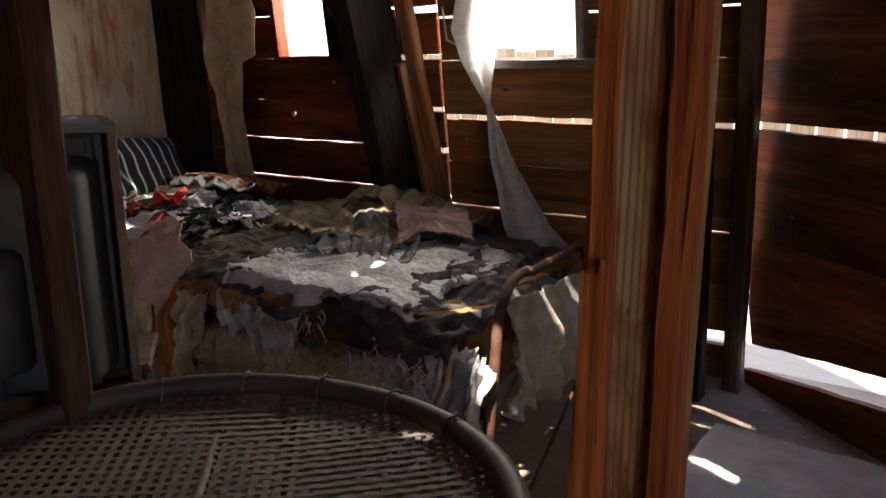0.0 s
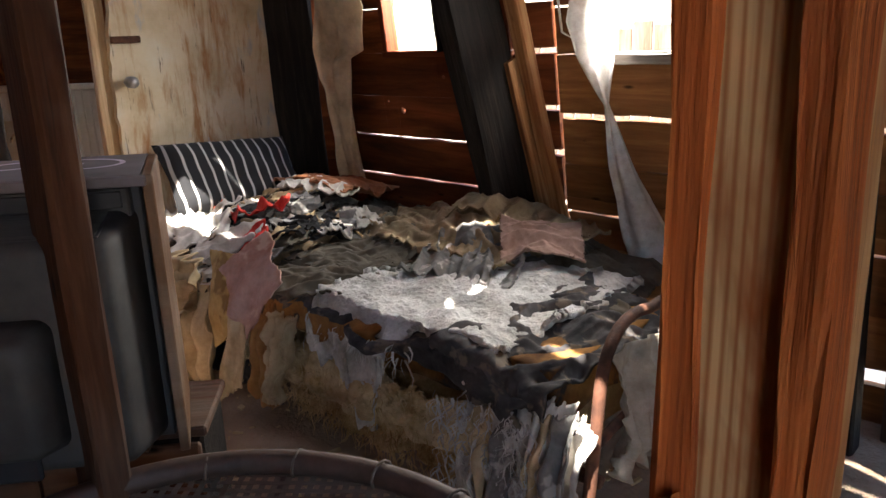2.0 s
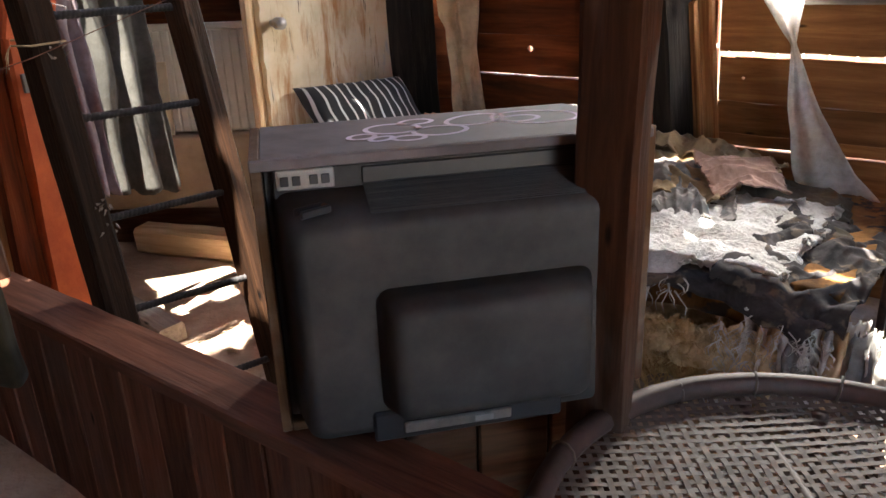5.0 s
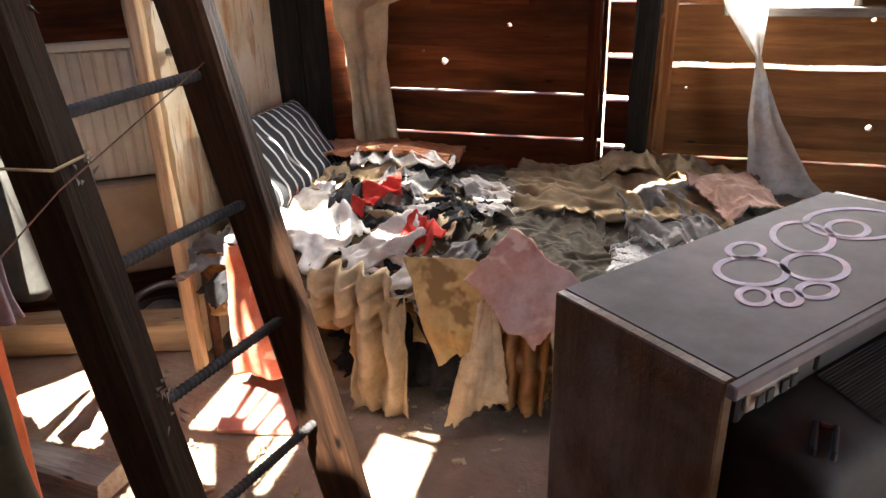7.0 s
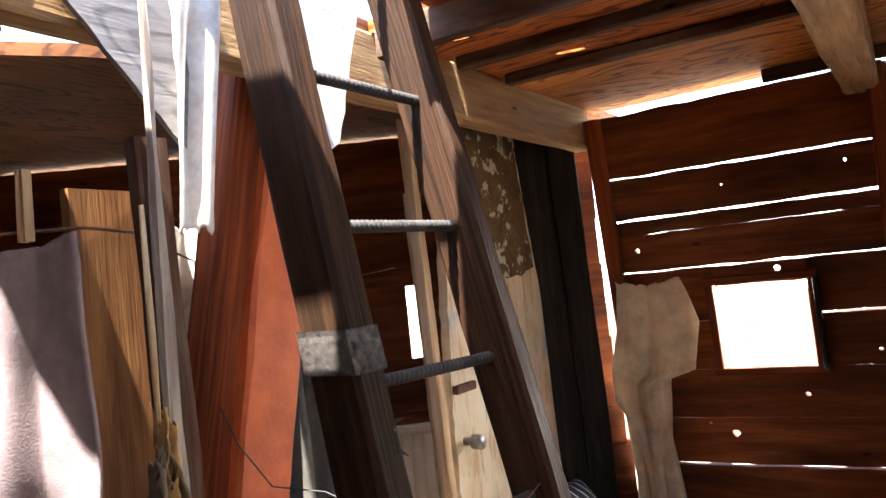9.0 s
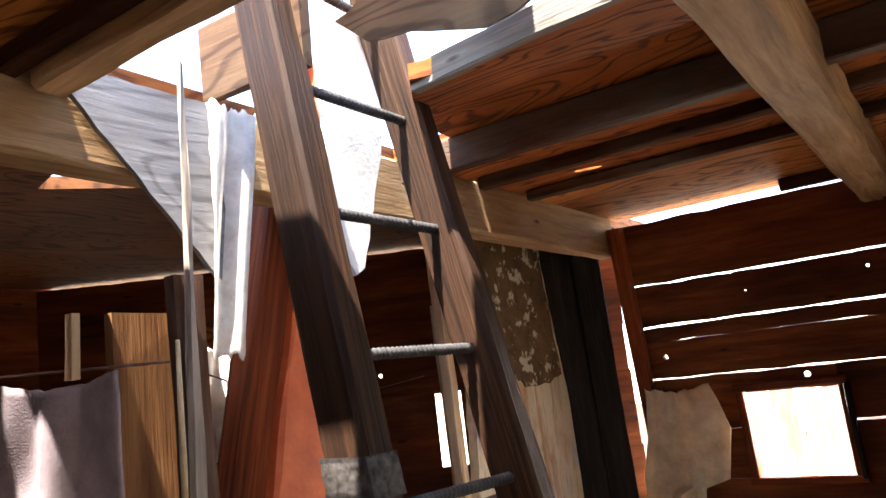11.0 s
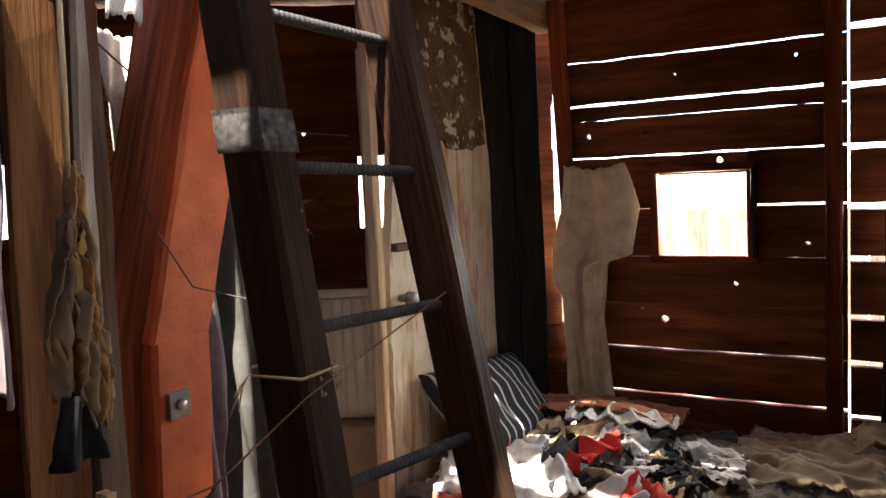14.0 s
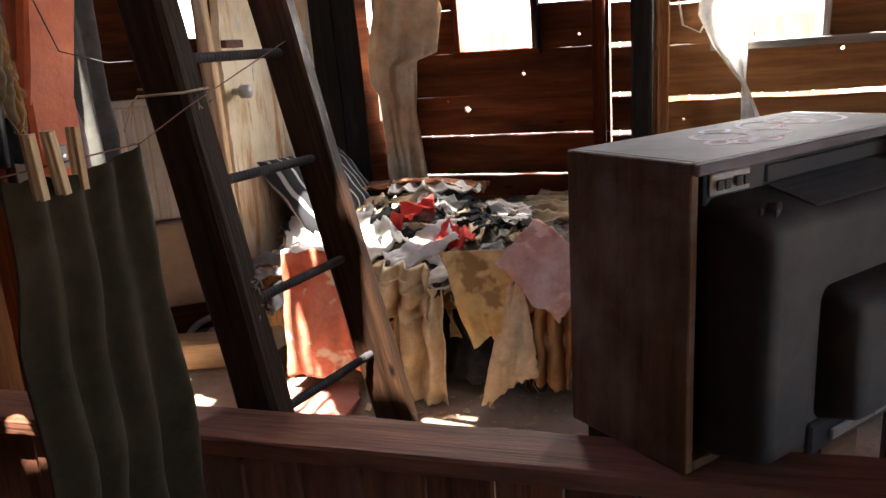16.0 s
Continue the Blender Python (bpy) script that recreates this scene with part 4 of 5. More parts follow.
rnd = random.Random(5)
PAL = [C_PALE, C_GREY, C_BLACK, C_DKOLIVE, C_BEIGE, C_BLACK, C_GREY, C_PALE, C_KHAKI, C_PALE, C_BLACK, C_GREY]
NAMES = {C_PALE: "white", C_GREY: "grey", C_BLACK: "black", C_DKOLIVE: "dark olive", C_BEIGE: "beige", C_KHAKI: "khaki", C_RED: "red"}
for i in range(92):
    material = PAL[i % len(PAL)]
    cx, cy = rnd.uniform(-2.36, -1.56), rnd.uniform(1.8, 2.34)
    ob = sheet("rag", drape(cx, cy, rnd.uniform(0.1, 0.24), rnd.uniform(0.06, 0.15), rnd.uniform(0, 180), 0.03 + 0.0006 * i, 0.027, 40 + i * 5.3, 12), 44, 34, material, None, thick=0.004, torn=0.07, seed=i * 1.9)
    tagged(ob, "crumpled torn %s rag heaped on the bed" % NAMES[material], "rag", "rags heaped on the bed")
for cx, cy, w, d, turn, material, lab in [(-2.18, 1.98, 0.3, 0.22, 15, C_PALE, "crumpled white cloth on the bed corner"), (-2.02, 1.93, 0.22, 0.2, -35, C_PALE, "crumpled white cloth on the bed corner"), (-1.82, 1.9, 0.24, 0.1, 40, C_PALE, "long pale rag trailing over the bed edge"), (-1.9, 2.14, 0.12, 0.09, 20, C_RED, "bright red crumpled rag on the bed"), (-1.93, 2.05, 0.09, 0.06, 70, C_RED, "bright red crumpled rag on the bed"), (-1.72, 1.95, 0.12, 0.09, -30, C_RED, "small red rag on the bed"), (-2.24, 2.1, 0.12, 0.08, 10, C_CORAL, "small coral rag on the bed")]:
    ob = sheet("rag", drape(cx, cy, w, d, turn, 0.1, 0.04, cx * 9, 9), 30, 24, material, None, thick=0.005, torn=0.06, seed=cx)
    tagged(ob, lab, "rag", "rags heaped on the bed")


def hung_rag(nm, x0, x1, z0, z1, material, lab, y=1.755, folds=2.0, depth=0.025, pinch=1.0, seed=0.0, torn=0.08, slant=0.0):
    """A garment that hangs down the bed's front from z0 to z1."""

    def f(u, v):
        xm = (x0 + x1) / 2 + slant * v
        x = xm + (u - 0.5) * (x1 - x0) * (1 + (pinch - 1) * v)
        yy = y + edge_y(x) - 1.8 - depth * math.sin(u * folds * 6.28 + seed + 2 * noise.noise((u * 2, v * 3, seed))) - 0.03 * noise.noise((x * 6, v * 3, seed)) + 0.05 * (1 - v) ** 3
        yy -= 0.016 * (1 - 3 * abs(noise.noise((x * 16 + seed, v * 2.5, seed + 2)))) + 0.006 * noise.noise((x * 45, v * 12, seed))
        return (x, yy, z0 + (z1 - z0) * v + 0.012 * noise.noise((x * 14, v * 8, seed)))

    ob = sheet(nm, f, 60, 56, material, None, thick=0.005, torn=torn, seed=seed)
    return tagged(ob, lab, "cloth", "cloths hanging from the bed")


def cloth_patch(nm, corners, material, lab, amp=0.012, folds=1.5, seed=0.0, torn=0.015, belly=0.02):
    """A cloth spread between four corners, with soft folds across it."""
    p, q, r, s = (Vector(c) for c in corners)

    def f(u, v):
        o = p.lerp(q, u).lerp(s.lerp(r, u), v)
        w = amp * math.sin(u * folds * 6.28 + seed + 2 * noise.noise((u * 2, v * 1.5, seed))) * (0.3 + 0.7 * v)
        w += 0.02 * noise.noise((u * 2.5 + seed, v * 2.5, seed)) + 0.004 * noise.noise((u * 9, v * 7, seed))
        sag = math.sin(math.pi * min(1, max(0, u))) * math.sin(math.pi * min(1, max(0, v)))
        return o + Vector((0, -belly * sag - w, -0.3 * w))

    return tagged(sheet(nm, f, 50, 50, material, None, thick=0.004, torn=torn, seed=seed), lab, "cloth", "cloths hanging from the bed")


cloth_patch("cloth", [(-1.72, 1.79, 0.5), (-1.47, 1.79, 0.51), (-1.5, 1.70, 0.29), (-1.6, 1.70, 0.22)], C_YELLOW, "stained yellow cloth hanging from the bed", 0.01, 1.2, 1.0)
cloth_patch("cloth", [(-1.43, 1.82, 0.6), (-1.225, 1.72, 0.505), (-1.335, 1.655, 0.33), (-1.53, 1.70, 0.49)], C_PINK, "faded pink cloth corner draped over the edge", 0.013, 1.7, 2.0, 0.035)
hung_rag("trousers", -1.87, -1.71, 0.4, 0.015, C_BEIGE, "beige trousers hanging down the side of the bed", folds=2.5, depth=0.02, seed=3, pinch=1.1, y=1.73, torn=0.03)
cloth_patch("shirt", [(-2.25, 1.76, 0.5), (-2.08, 1.76, 0.51), (-2.0, 1.74, 0.1), (-2.27, 1.74, 0.07)], C_CORAL, "coral and cream shirt hanging at the bed corner", 0.012, 1.3, 4.0)
hung_rag("cloth", -1.44, -1.3, 0.42, 0.1, C_OCHRE, "ochre cloth hanging in folds", folds=2.5, depth=0.022, seed=5, y=1.75, torn=0.03, pinch=0.75)
cloth_patch("cloth", [(-1.5, 1.74, 0.42), (-1.45, 1.74, 0.42), (-1.4, 1.68, 0.17), (-1.58, 1.67, 0.05)], C_BEIGE, "beige torn cloth strip hanging to the floor", 0.012, 1.2, 6.0, 0.05)
hung_rag("cloth", -1.98, -1.74, 0.46, 0.3, C_BEIGE, "dirty beige cloth bunched at the bed edge", folds=3, depth=0.03, seed=7, y=1.72, torn=0.04)
hung_rag("cloth", -1.3, -1.2, 0.4, 0.16, C_BEIGE, "pale rag hanging from the bed", seed=8, y=1.72, pinch=0.5)
hung_rag("cloth", -1.95, -1.4, 0.34, 0.05, C_BLACK, "black cloth hanging under the bed edge", folds=3, seed=9, y=1.83)
for i in range(9):
    x = -0.62 + i * 0.035
    hung_rag("strip", x, x + 0.06, 0.37 - 0.01 * (i % 3), 0.05 + 0.02 * (i % 4), [C_PALE, C_BEIGE, C_PALE, C_GREY][i % 4], "torn hanging cloth strip at the bed foot", folds=1, depth=0.02, seed=20 + i * 1.7, y=1.77 - 0.012 * (i % 2), pinch=0.6)
ob = sheet("sheet", lambda u, v: (-0.31 + 0.028 * math.sin(u * 34 + 5 * noise.noise((u * 3, v * 1.5, 4))) * (0.25 + v) + 0.1 * v * (1 - v) + 0.03 * noise.noise((u * 4, v * 4, 1)) + 0.008 * noise.noise((u * 18, v * 9, 2)), 1.9 + 0.54 * u - 0.12 * v * (u - 0.3) + 0.01 * noise.noise((u * 11, v * 8, 7)), 0.48 - 0.03 * u - 0.38 * v * (0.8 + 0.3 * noise.noise((u * 5, 2, 2))) + 0.012 * noise.noise((u * 7, v * 6, 1))), 130, 60, C_SHEET, None, thick=0.003, torn=0.02, seed=3)
tagged(ob, "dirty white sheet hanging over the bed foot", "sheet", "cloths hanging from the bed")
tube("bent_wire", [(-0.2, 1.8, 0.02), (-0.24, 2.1, 0.12), (-0.3, 2.45, 0.22)], 0.005, RUST)
tagged(bpy.data.objects["bent_wire"], "bent rusty wire by the bed foot", "wire")

# striped pillow
pil = bmesh.new()
bmesh.ops.create_grid(pil, x_segments=24, y_segments=18, size=0.5)
g = bmesh.ops.duplicate(pil, geom=pil.verts[:] + pil.faces[:])
dup = {e for e in g["geom"] if isinstance(e, bmesh.types.BMVert)}
for v in pil.verts:
    a, b = v.co.x * 2, v.co.y * 2
    k = (max(0, 1 - a ** 4) * max(0, 1 - b ** 4)) ** 0.5
    z = 0.06 * k * (1 + 0.3 * noise.noise((a * 2, b * 2, 3)))
    v.co = Vector((v.co.x * 0.58 * (1 - 0.06 * (1 - abs(b))), v.co.y * 0.34 * (1 - 0.06 * (1 - abs(a))), z if v not in dup else -z))
bmesh.ops.remove_doubles(pil, verts=pil.verts, dist=0.0005)
bmesh.ops.recalc_face_normals(pil, faces=pil.faces)
pm = Matrix((Vector((0.08, 0.97, -0.05)).normalized(), Vector((-0.62, 0.08, 0.75)).normalized(), Vector((0.75, -0.03, 0.62)).normalized())).transposed().to_4x4()
pm.translation = (-2.29, 2.24, 0.62)
tagged(part("pillow", pil, STRIPE, m=pm, smooth=True), "black pillow with white stripes leaning at the bed head", "pillow")

# open door at the bed head
dr = thing("door_1", "open plank door with flaking cream paint and rust stains", "door", (-2.45, 2.2, 0), kind="structure")
DM = Matrix(((0, 0, 1, 0), (0, -1, 0, 0), (1, 0, 0, 0), (0, 0, 0, 1)))
DM.translation = (-2.47, 2.2, 0.0)
out = [(0.05, 0.33), (0.6, 0.335), (1.1, 0.335), (1.3, 0.31), (1.7, 0.27), (1.98, 0.2), (1.98, -0.25), (1.5, -0.33), (1.13, -0.4), (0.7, -0.46), (0.05, -0.48)]
slat_hull("door_leaf", out, 0.03, DOORP, dr, m=DM, jag=0.008, seed=2)
bar("door_edge", (-2.46, 1.85, 0.02), (-2.5, 1.86, 1.75), 0.05, 0.03, TAN, dr, up=(1, 0, 0), label="split pale wood edge", wob=0.006)
bar("door_edge", (-2.42, 1.8, 0.0), (-2.48, 1.83, 1.95), 0.03, 0.035, TAN, dr, up=(1, 0, 0), label="split pale wood edge", wob=0.008, ragged=0.03)
slat_hull("bark", [(1.47, -0.1), (1.52, 0.1), (1.56, 0.24), (1.75, 0.25), (1.97, 0.195), (1.97, -0.24), (1.7, -0.27), (1.5, -0.3)], 0.008, BARK, dr, "mouldy bark left on the upper door", m=DM @ Matrix.Translation((0, 0, 0.03)), jag=0.025, seed=6)
tube("knob", [(-2.44, 1.915, 1.01), (-2.40, 1.915, 1.01)], 0.012, STEEL, dr)
tube("knob", [(-2.41, 1.915, 1.01), (-2.395, 1.915, 1.01), (-2.38, 1.915, 1.01)], 0.022, STEEL, dr, sides=14)
part("latch", box(0.02, 0.11, 0.025, 0.003), RUST, dr, m=pose(-2.43, 1.93, 1.165))
ch = thing("charred_board", "tall charred black board standing behind the door", "board", (-2.36, 2.6, 0))
bar("board", (-2.40, 2.66, 0.0), (-2.40, 2.6, 2.0), 0.22, 0.03, CHAR, ch, up=(0.75, -0.65, 0), wob=0.008)
bar("board", (-2.335, 2.72, 0.0), (-2.335, 2.62, 1.98), 0.1, 0.03, CHAR, ch, up=(0.6, -0.8, 0), wob=0.008)


# curtains
CUR = [(1.415, -2.18, -1.96), (1.39, -2.18, -1.95), (1.255, -2.2, -1.912), (1.09, -2.238, -1.95), (1.06, -2.24, -2.04), (0.98, -2.247, -2.046), (0.93, -2.215, -2.05), (0.864, -2.21, -2.056), (0.53, -2.215, -2.03)]


def curtain1(u, v):
    z = 1.415 - 0.885 * v
    for (za, la, ra), (zb, lb, rb) in zip(CUR, CUR[1:]):
        if z >= zb or zb == 0.53:
            t = min(1.0, max(0.0, (za - z) / (za - zb)))
            lft, rgt = la + (lb - la) * t, ra + (rb - ra) * t
            break
    x = lft + (rgt - lft) * u
    y = wall_y(z) - 0.108 - 0.012 * math.sin(u * 11 + 3 * v + 3 * noise.noise((u * 2, v * 3, 7))) - 0.012 * noise.noise((u * 9, v * 2.5, 5)) - 0.02 * noise.noise((u * 3, v * 4, 2))
    return (x, y, z - 0.02 * math.sin(u * 3.1))


tagged(sheet("curtain", curtain1, 60, 90, C_CURTAIN, None, thick=0.0015, torn=0.012), "beige sheer curtain hanging beside the window", "curtain", "curtains")


def curtain2(u, v):
    key = [(0.0, 1.36, -0.93, -0.82), (0.22, 1.16, -0.95, -0.78), (0.33, 1.05, -0.9, -0.775), (0.48, 0.912, -0.795, -0.78), (0.72, 0.7, -0.79, -0.685), (0.93, 0.5, -0.76, -0.56), (1.0, 0.42, -0.74, -0.48)]
    for (a, za, la, ra), (b, zb, lb, rb) in zip(key, key[1:]):
        if v <= b or b == 1.0:
            t = (v - a) / (b - a)
            z, x0, x1 = za + (zb - za) * t, la + (lb - la) * t, ra + (rb - ra) * t
            break
    y = 2.68 - 0.05 * min(1, v / 0.48) + 0.13 * max(0, v - 0.48)
    return (x0 + (x1 - x0) * u, y - 0.012 * math.sin(u * 11 + v * 4) * min(1, (x1 - x0) * 12), z + 0.012 * noise.noise((u * 5, v * 5, 0)))


tagged(sheet("curtain", curtain2, 30, 90, C_WHITE, None, thick=0.0015, torn=0.02), "torn white net curtain knotted and pulled to the bed foot", "curtain", "curtains")
tube("looped_cord", [(-1.02, wall_y(1.25) - 0.05, 1.24), (-1.0, wall_y(1.2) - 0.06, 1.13), (-0.94, wall_y(1.2) - 0.06, 1.1), (-0.88, wall_y(1.25) - 0.05, 1.2)], 0.004, C_WHITE)
tagged(bpy.data.objects["looped_cord"], "white cord looped by the window", "cord")

# posts near the walkway
rp = thing("post", "rough square timber post with a split reddish edge", "post", (0.34, 1.03, 0))
bar("post_timber", (0.334, 1.02, 0.0), (0.343, 1.02, 1.92), 0.075, 0.066, POSTFACE, rp, up=(0, 1, 0), wob=0.002, seg=30)
bar("split_edge", (0.293, 1.0, 0.0), (0.307, 1.003, 1.92), 0.025, 0.05, SPLIT, rp, up=(0, 1, 0), label="split reddish bark edge", wob=0.008, seg=44)
bar("split_edge", (0.362, 0.993, 0.0), (0.376, 0.993, 1.92), 0.018, 0.04, SPLIT, rp, up=(0, 1, 0), label="split reddish bark edge", wob=0.007, seg=44)
bar("split_edge", (0.345, 0.982, 0.0), (0.372, 0.984, 0.88), 0.012, 0.012, SPLIT, rp, up=(0, 1, 0), label="loose splinter along the post", wob=0.006, seg=24, taper=0.3)
bar("split_edge", (0.286, 0.972, 0.0), (0.297, 0.974, 0.86), 0.018, 0.012, SPLIT, rp, up=(0, 1, 0), label="loose splinter along the post", wob=0.004, seg=24, ragged=0.02)
lp = thing("post", "dark brown timber post beside the old television", "post", (-0.56, 0.97, 0))
bar("post_timber", (-0.625, 0.975, 0.0), (-0.6, 0.975, 2.05), 0.1, 0.05, DARKPOST, lp, up=(0, 1, 0), wob=0.004, seg=24)

# low partition
lg = thing("partition", "low reddish board partition with a worn plank on top", "partition", (-1.6, 0.66, 0))
bar("top_plank", (-2.75, 0.67, 0.482), (-0.62, 0.675, 0.482), 0.115, 0.034, REDLEDGE, lg, wob=0.004, seg=30)
for i in range(19):
    x = -2.7 + i * 0.112
    bar("board", (x, 0.645, 0.0), (x, 0.645, 0.464), 0.105, 0.02, REDLEDGE, lg, up=(0, 1, 0), seg=6)
st = thing("stand", "dark wooden box under the television", "stand", (-0.87, 0.95, 0))
tvx, tvy = Vector((0.383, 0.438, 0)).normalized(), Vector((0.183, -0.148, 0)).normalized()
TM = Matrix((tvx, -tvy, Vector((0, 0, 1)))).transposed().to_4x4()
TM.translation = (-0.912, 1.0, 0.0)
part("body", box(0.56, 0.18, 0.475, 0.006, 0, 0.02, 0.2375), CHAR, st, m=TM)
part("top_board", box(0.58, 0.2, 0.02, 0.004, 0, 0.02, 0.4855), DARKPOST, st, m=TM)
for i in range(4):
    part("front_board", box(0.135, 0.016, 0.46, 0.004, -0.21 + i * 0.14, -0.078, 0.235), DARKPOST, st, m=TM)

# television, seen from behind; local x along its width, y towards the screen
tv = thing("television", "old wood-veneer tube television turned away, dusty top", "television", (-0.91, 0.93, 0.5))
TM2 = TM.copy()
TM2.translation = (-0.914, 0.928, 0.5)
w2, dp, hh = 0.29, 0.118, 0.455
part("side_panel", box(0.016, 2 * dp, hh, 0.002, -w2 + 0.008, 0, hh / 2), TVWOOD, tv, m=TM2, label="dark wood veneer side")
part("side_panel", box(0.016, 2 * dp, hh, 0.002, 0, 0, hh / 2), TVWOOD, tv, m=TM2 @ pose(w2 + 0.017, 0, 0, 0, 0, 12), label="dark wood veneer side")
slat_hull("top_panel", [(-w2 + 0.017, -dp), (w2 + 0.03, -dp), (w2 - 0.017, dp), (-w2 + 0.017, dp)], 0.016, TVTOP, tv, "dusty grey top", m=TM2 @ Matrix.Translation((0, 0, hh - 0.016)))
part("bottom_panel", box(2 * w2 - 0.034, 2 * dp, 0.016, 0.002, 0, 0, 0.008), TVWOOD, tv, m=TM2)
part("screen", box(2 * w2 - 0.034, 0.02, hh - 0.034, 0.004, 0, dp - 0.012, hh / 2), TVBLACK, tv, m=TM2)


def bulge(x0, x1, z0, z1, y0, y1, side, drop, lift, r=0.022):
    """A moulded back shell from y0 out to y1, drawn in by side at the flanks, drop at the top and lift at the bottom."""
    bm = bmesh.new()
    rings = []
    for t, e in ((0, 0), (0.5, 0), (0.82, 0), (0.93, 0.004), (0.985, 0.01), (1.0, 0.018)):
        cx = (x0 + x1) / 2
        a = (x1 - x0) / 2 - side * t - e
        lo, hi = z0 + lift * t + e, z1 - drop * t - e
        ring = []
        for qx, qz, st in ((a - r, hi - r, 0), (-a + r, hi - r, 90), (-a + r, lo + r, 180), (a - r, lo + r, 270)):
            for j in range(5):
                g = radians(st + 22.5 * j)
                ring.append(bm.verts.new((cx + qx + r * math.cos(g), y0 + (y1 - y0) * t, qz + r * math.sin(g))))
        rings.append(ring)
    for a, b in zip(rings, rings[1:]):
        for i in range(20):
            bm.faces.new((a[i], a[(i + 1) % 20], b[(i + 1) % 20], b[i]))
    bm.faces.new(rings[-1])
    bm.faces.new(rings[0][::-1])
    bmesh.ops.recalc_face_normals(bm, faces=bm.faces)
    for f in bm.faces:
        f.smooth = len(f.verts) == 4
    return bm


part("back_panel", box(2 * w2 + 0.005, 0.012, hh - 0.036, 0.002, 0.02, -dp + 0.026, hh / 2), TVBLACK, tv, m=TM2)
shell = part("back_shell", bulge(-w2 + 0.026, w2 + 0.014, 0.02, hh - 0.048, -dp + 0.02, -dp - 0.095, 0.02, 0.03, 0.01), TVDUST, tv, m=TM2, label="dusty black plastic back")
part("tube_cover", bulge(-0.135, 0.2, 0.07, 0.275, -dp - 0.09, -dp - 0.15, 0.022, 0.02, 0.01), TVDUST, tv, m=TM2, label="dusty black plastic tube cover")
part("cable_recess", box(0.3, 0.012, 0.05, 0.004, 0.0, -dp - 0.0975, 0.048), TVBLACK, tv, m=TM2)
part("upper_band", box(2 * w2 - 0.02, 0.02, 0.046, 0.003, 0.02, -dp + 0.012, hh - 0.04), TVDUST, tv, m=TM2)
part("vent_slot", box(0.42, 0.006, 0.026, 0.002, 0.08, -dp + 0.001, hh - 0.036), TVBLACK, tv, m=TM2, label="dark recessed slot")
part("back_edge", box(2 * w2 + 0.04, 0.012, 0.016, 0.002, 0.02, -dp - 0.0065, hh - 0.008), TVTOP, tv, m=TM2)


def shell_z(y):
    return hh - 0.048 - 0.03 * (-dp + 0.02 - y) / 0.115


part("vent_grille", box(0.4, 0.076, 0.002, 0, 0.07, 0, 0), TVBLACK, tv, m=TM2 @ pose(0, -dp - 0.04, shell_z(-dp - 0.04) + 0.0006, 14.6, 0, 0), label="dark ventilation grille")
for i in range(20):
    y_ = -dp - 0.004 - 0.0037 * i
    part("vent_slat", box(0.398, 0.0016, 0.003, 0, 0.07, y_, shell_z(y_) + 0.002), TVDUST, tv, m=TM2)
sk = part("socket_plate", box(0.084, 0.006, 0.03, 0.002, -0.212, -dp - 0.001, hh - 0.034), SOCKET, tv, m=TM2, label="pale socket plate")
for i in range(4):
    part("socket", box(0.012, 0.003, 0.014, 0.0005, -0.24 + i * 0.017 + (0.008 if i > 1 else 0), -dp - 0.0045, hh - 0.034), TVBLACK, sk, m=TM2)
CLIP = TM2 @ pose(-0.212, -dp - 0.066, shell_z(-dp - 0.066), 0, 0, 28)
part("clip", box(0.05, 0.006, 0.012, 0.002, 0, -0.009, 0.006), TVBLACK, tv, m=CLIP)
part("clip", box(0.05, 0.006, 0.012, 0.002, 0, 0.009, 0.006), TVBLACK, tv, m=CLIP)
part("clip", box(0.008, 0.012, 0.012, 0.002, 0.021, 0, 0.006), RUST, tv, m=CLIP, label="rusty clip end")
part("label_plate", box(0.17, 0.006, 0.018, 0.002, -0.02, -dp - 0.1065, 0.045), STEEL, tv, m=TM2, label="grey plate low on the back")
part("label_plate", box(0.03, 0.003, 0.009, 0.001, 0.02, -dp - 0.111, 0.045), SOCKET, tv, m=TM2, label="pale tag on the plate")


def loop_mark(cx, cy, rx, ry, turn=0.0, w=0.0045):
    bm = bmesh.new()
    n = 28
    c, s = math.cos(turn), math.sin(turn)
    ring = []
    for k in range(n):
        a = 2 * math.pi * k / n
        row = []
        for q in (-w, w):
            x, y = (rx + q) * math.cos(a), (ry + q) * math.sin(a)
            row.append(bm.verts.new((cx + x * c - y * s, cy + x * s + y * c, hh + 0.0006)))
        ring.append(row)
    for k in range(n):
        a, b = ring[k], ring[(k + 1) % n]
        bm.faces.new((a[0], a[1], b[1], b[0]))
    return bm


for q in ((-0.061, 0.016, 0.044, 0.037, 3.05), (0.011, -0.024, 0.044, 0.034, -3.01), (0.084, 0.039, 0.055, 0.037, -2.65), (-0.014, 0.057, 0.028, 0.02, -2.93), (-0.116, -0.027, 0.022, 0.017, -2.71), (-0.088, -0.051, 0.02, 0.013, -2.58), (-0.046, -0.061, 0.025, 0.017, 3.1), (0.186, 0.022, 0.074, 0.053, 2.88), (0.158, 0.018, 0.033, 0.024, -2.9)):
    part("paint_mark", loop_mark(*q), GRAFF, tv, m=TM2, label="faded white paint scrawl")

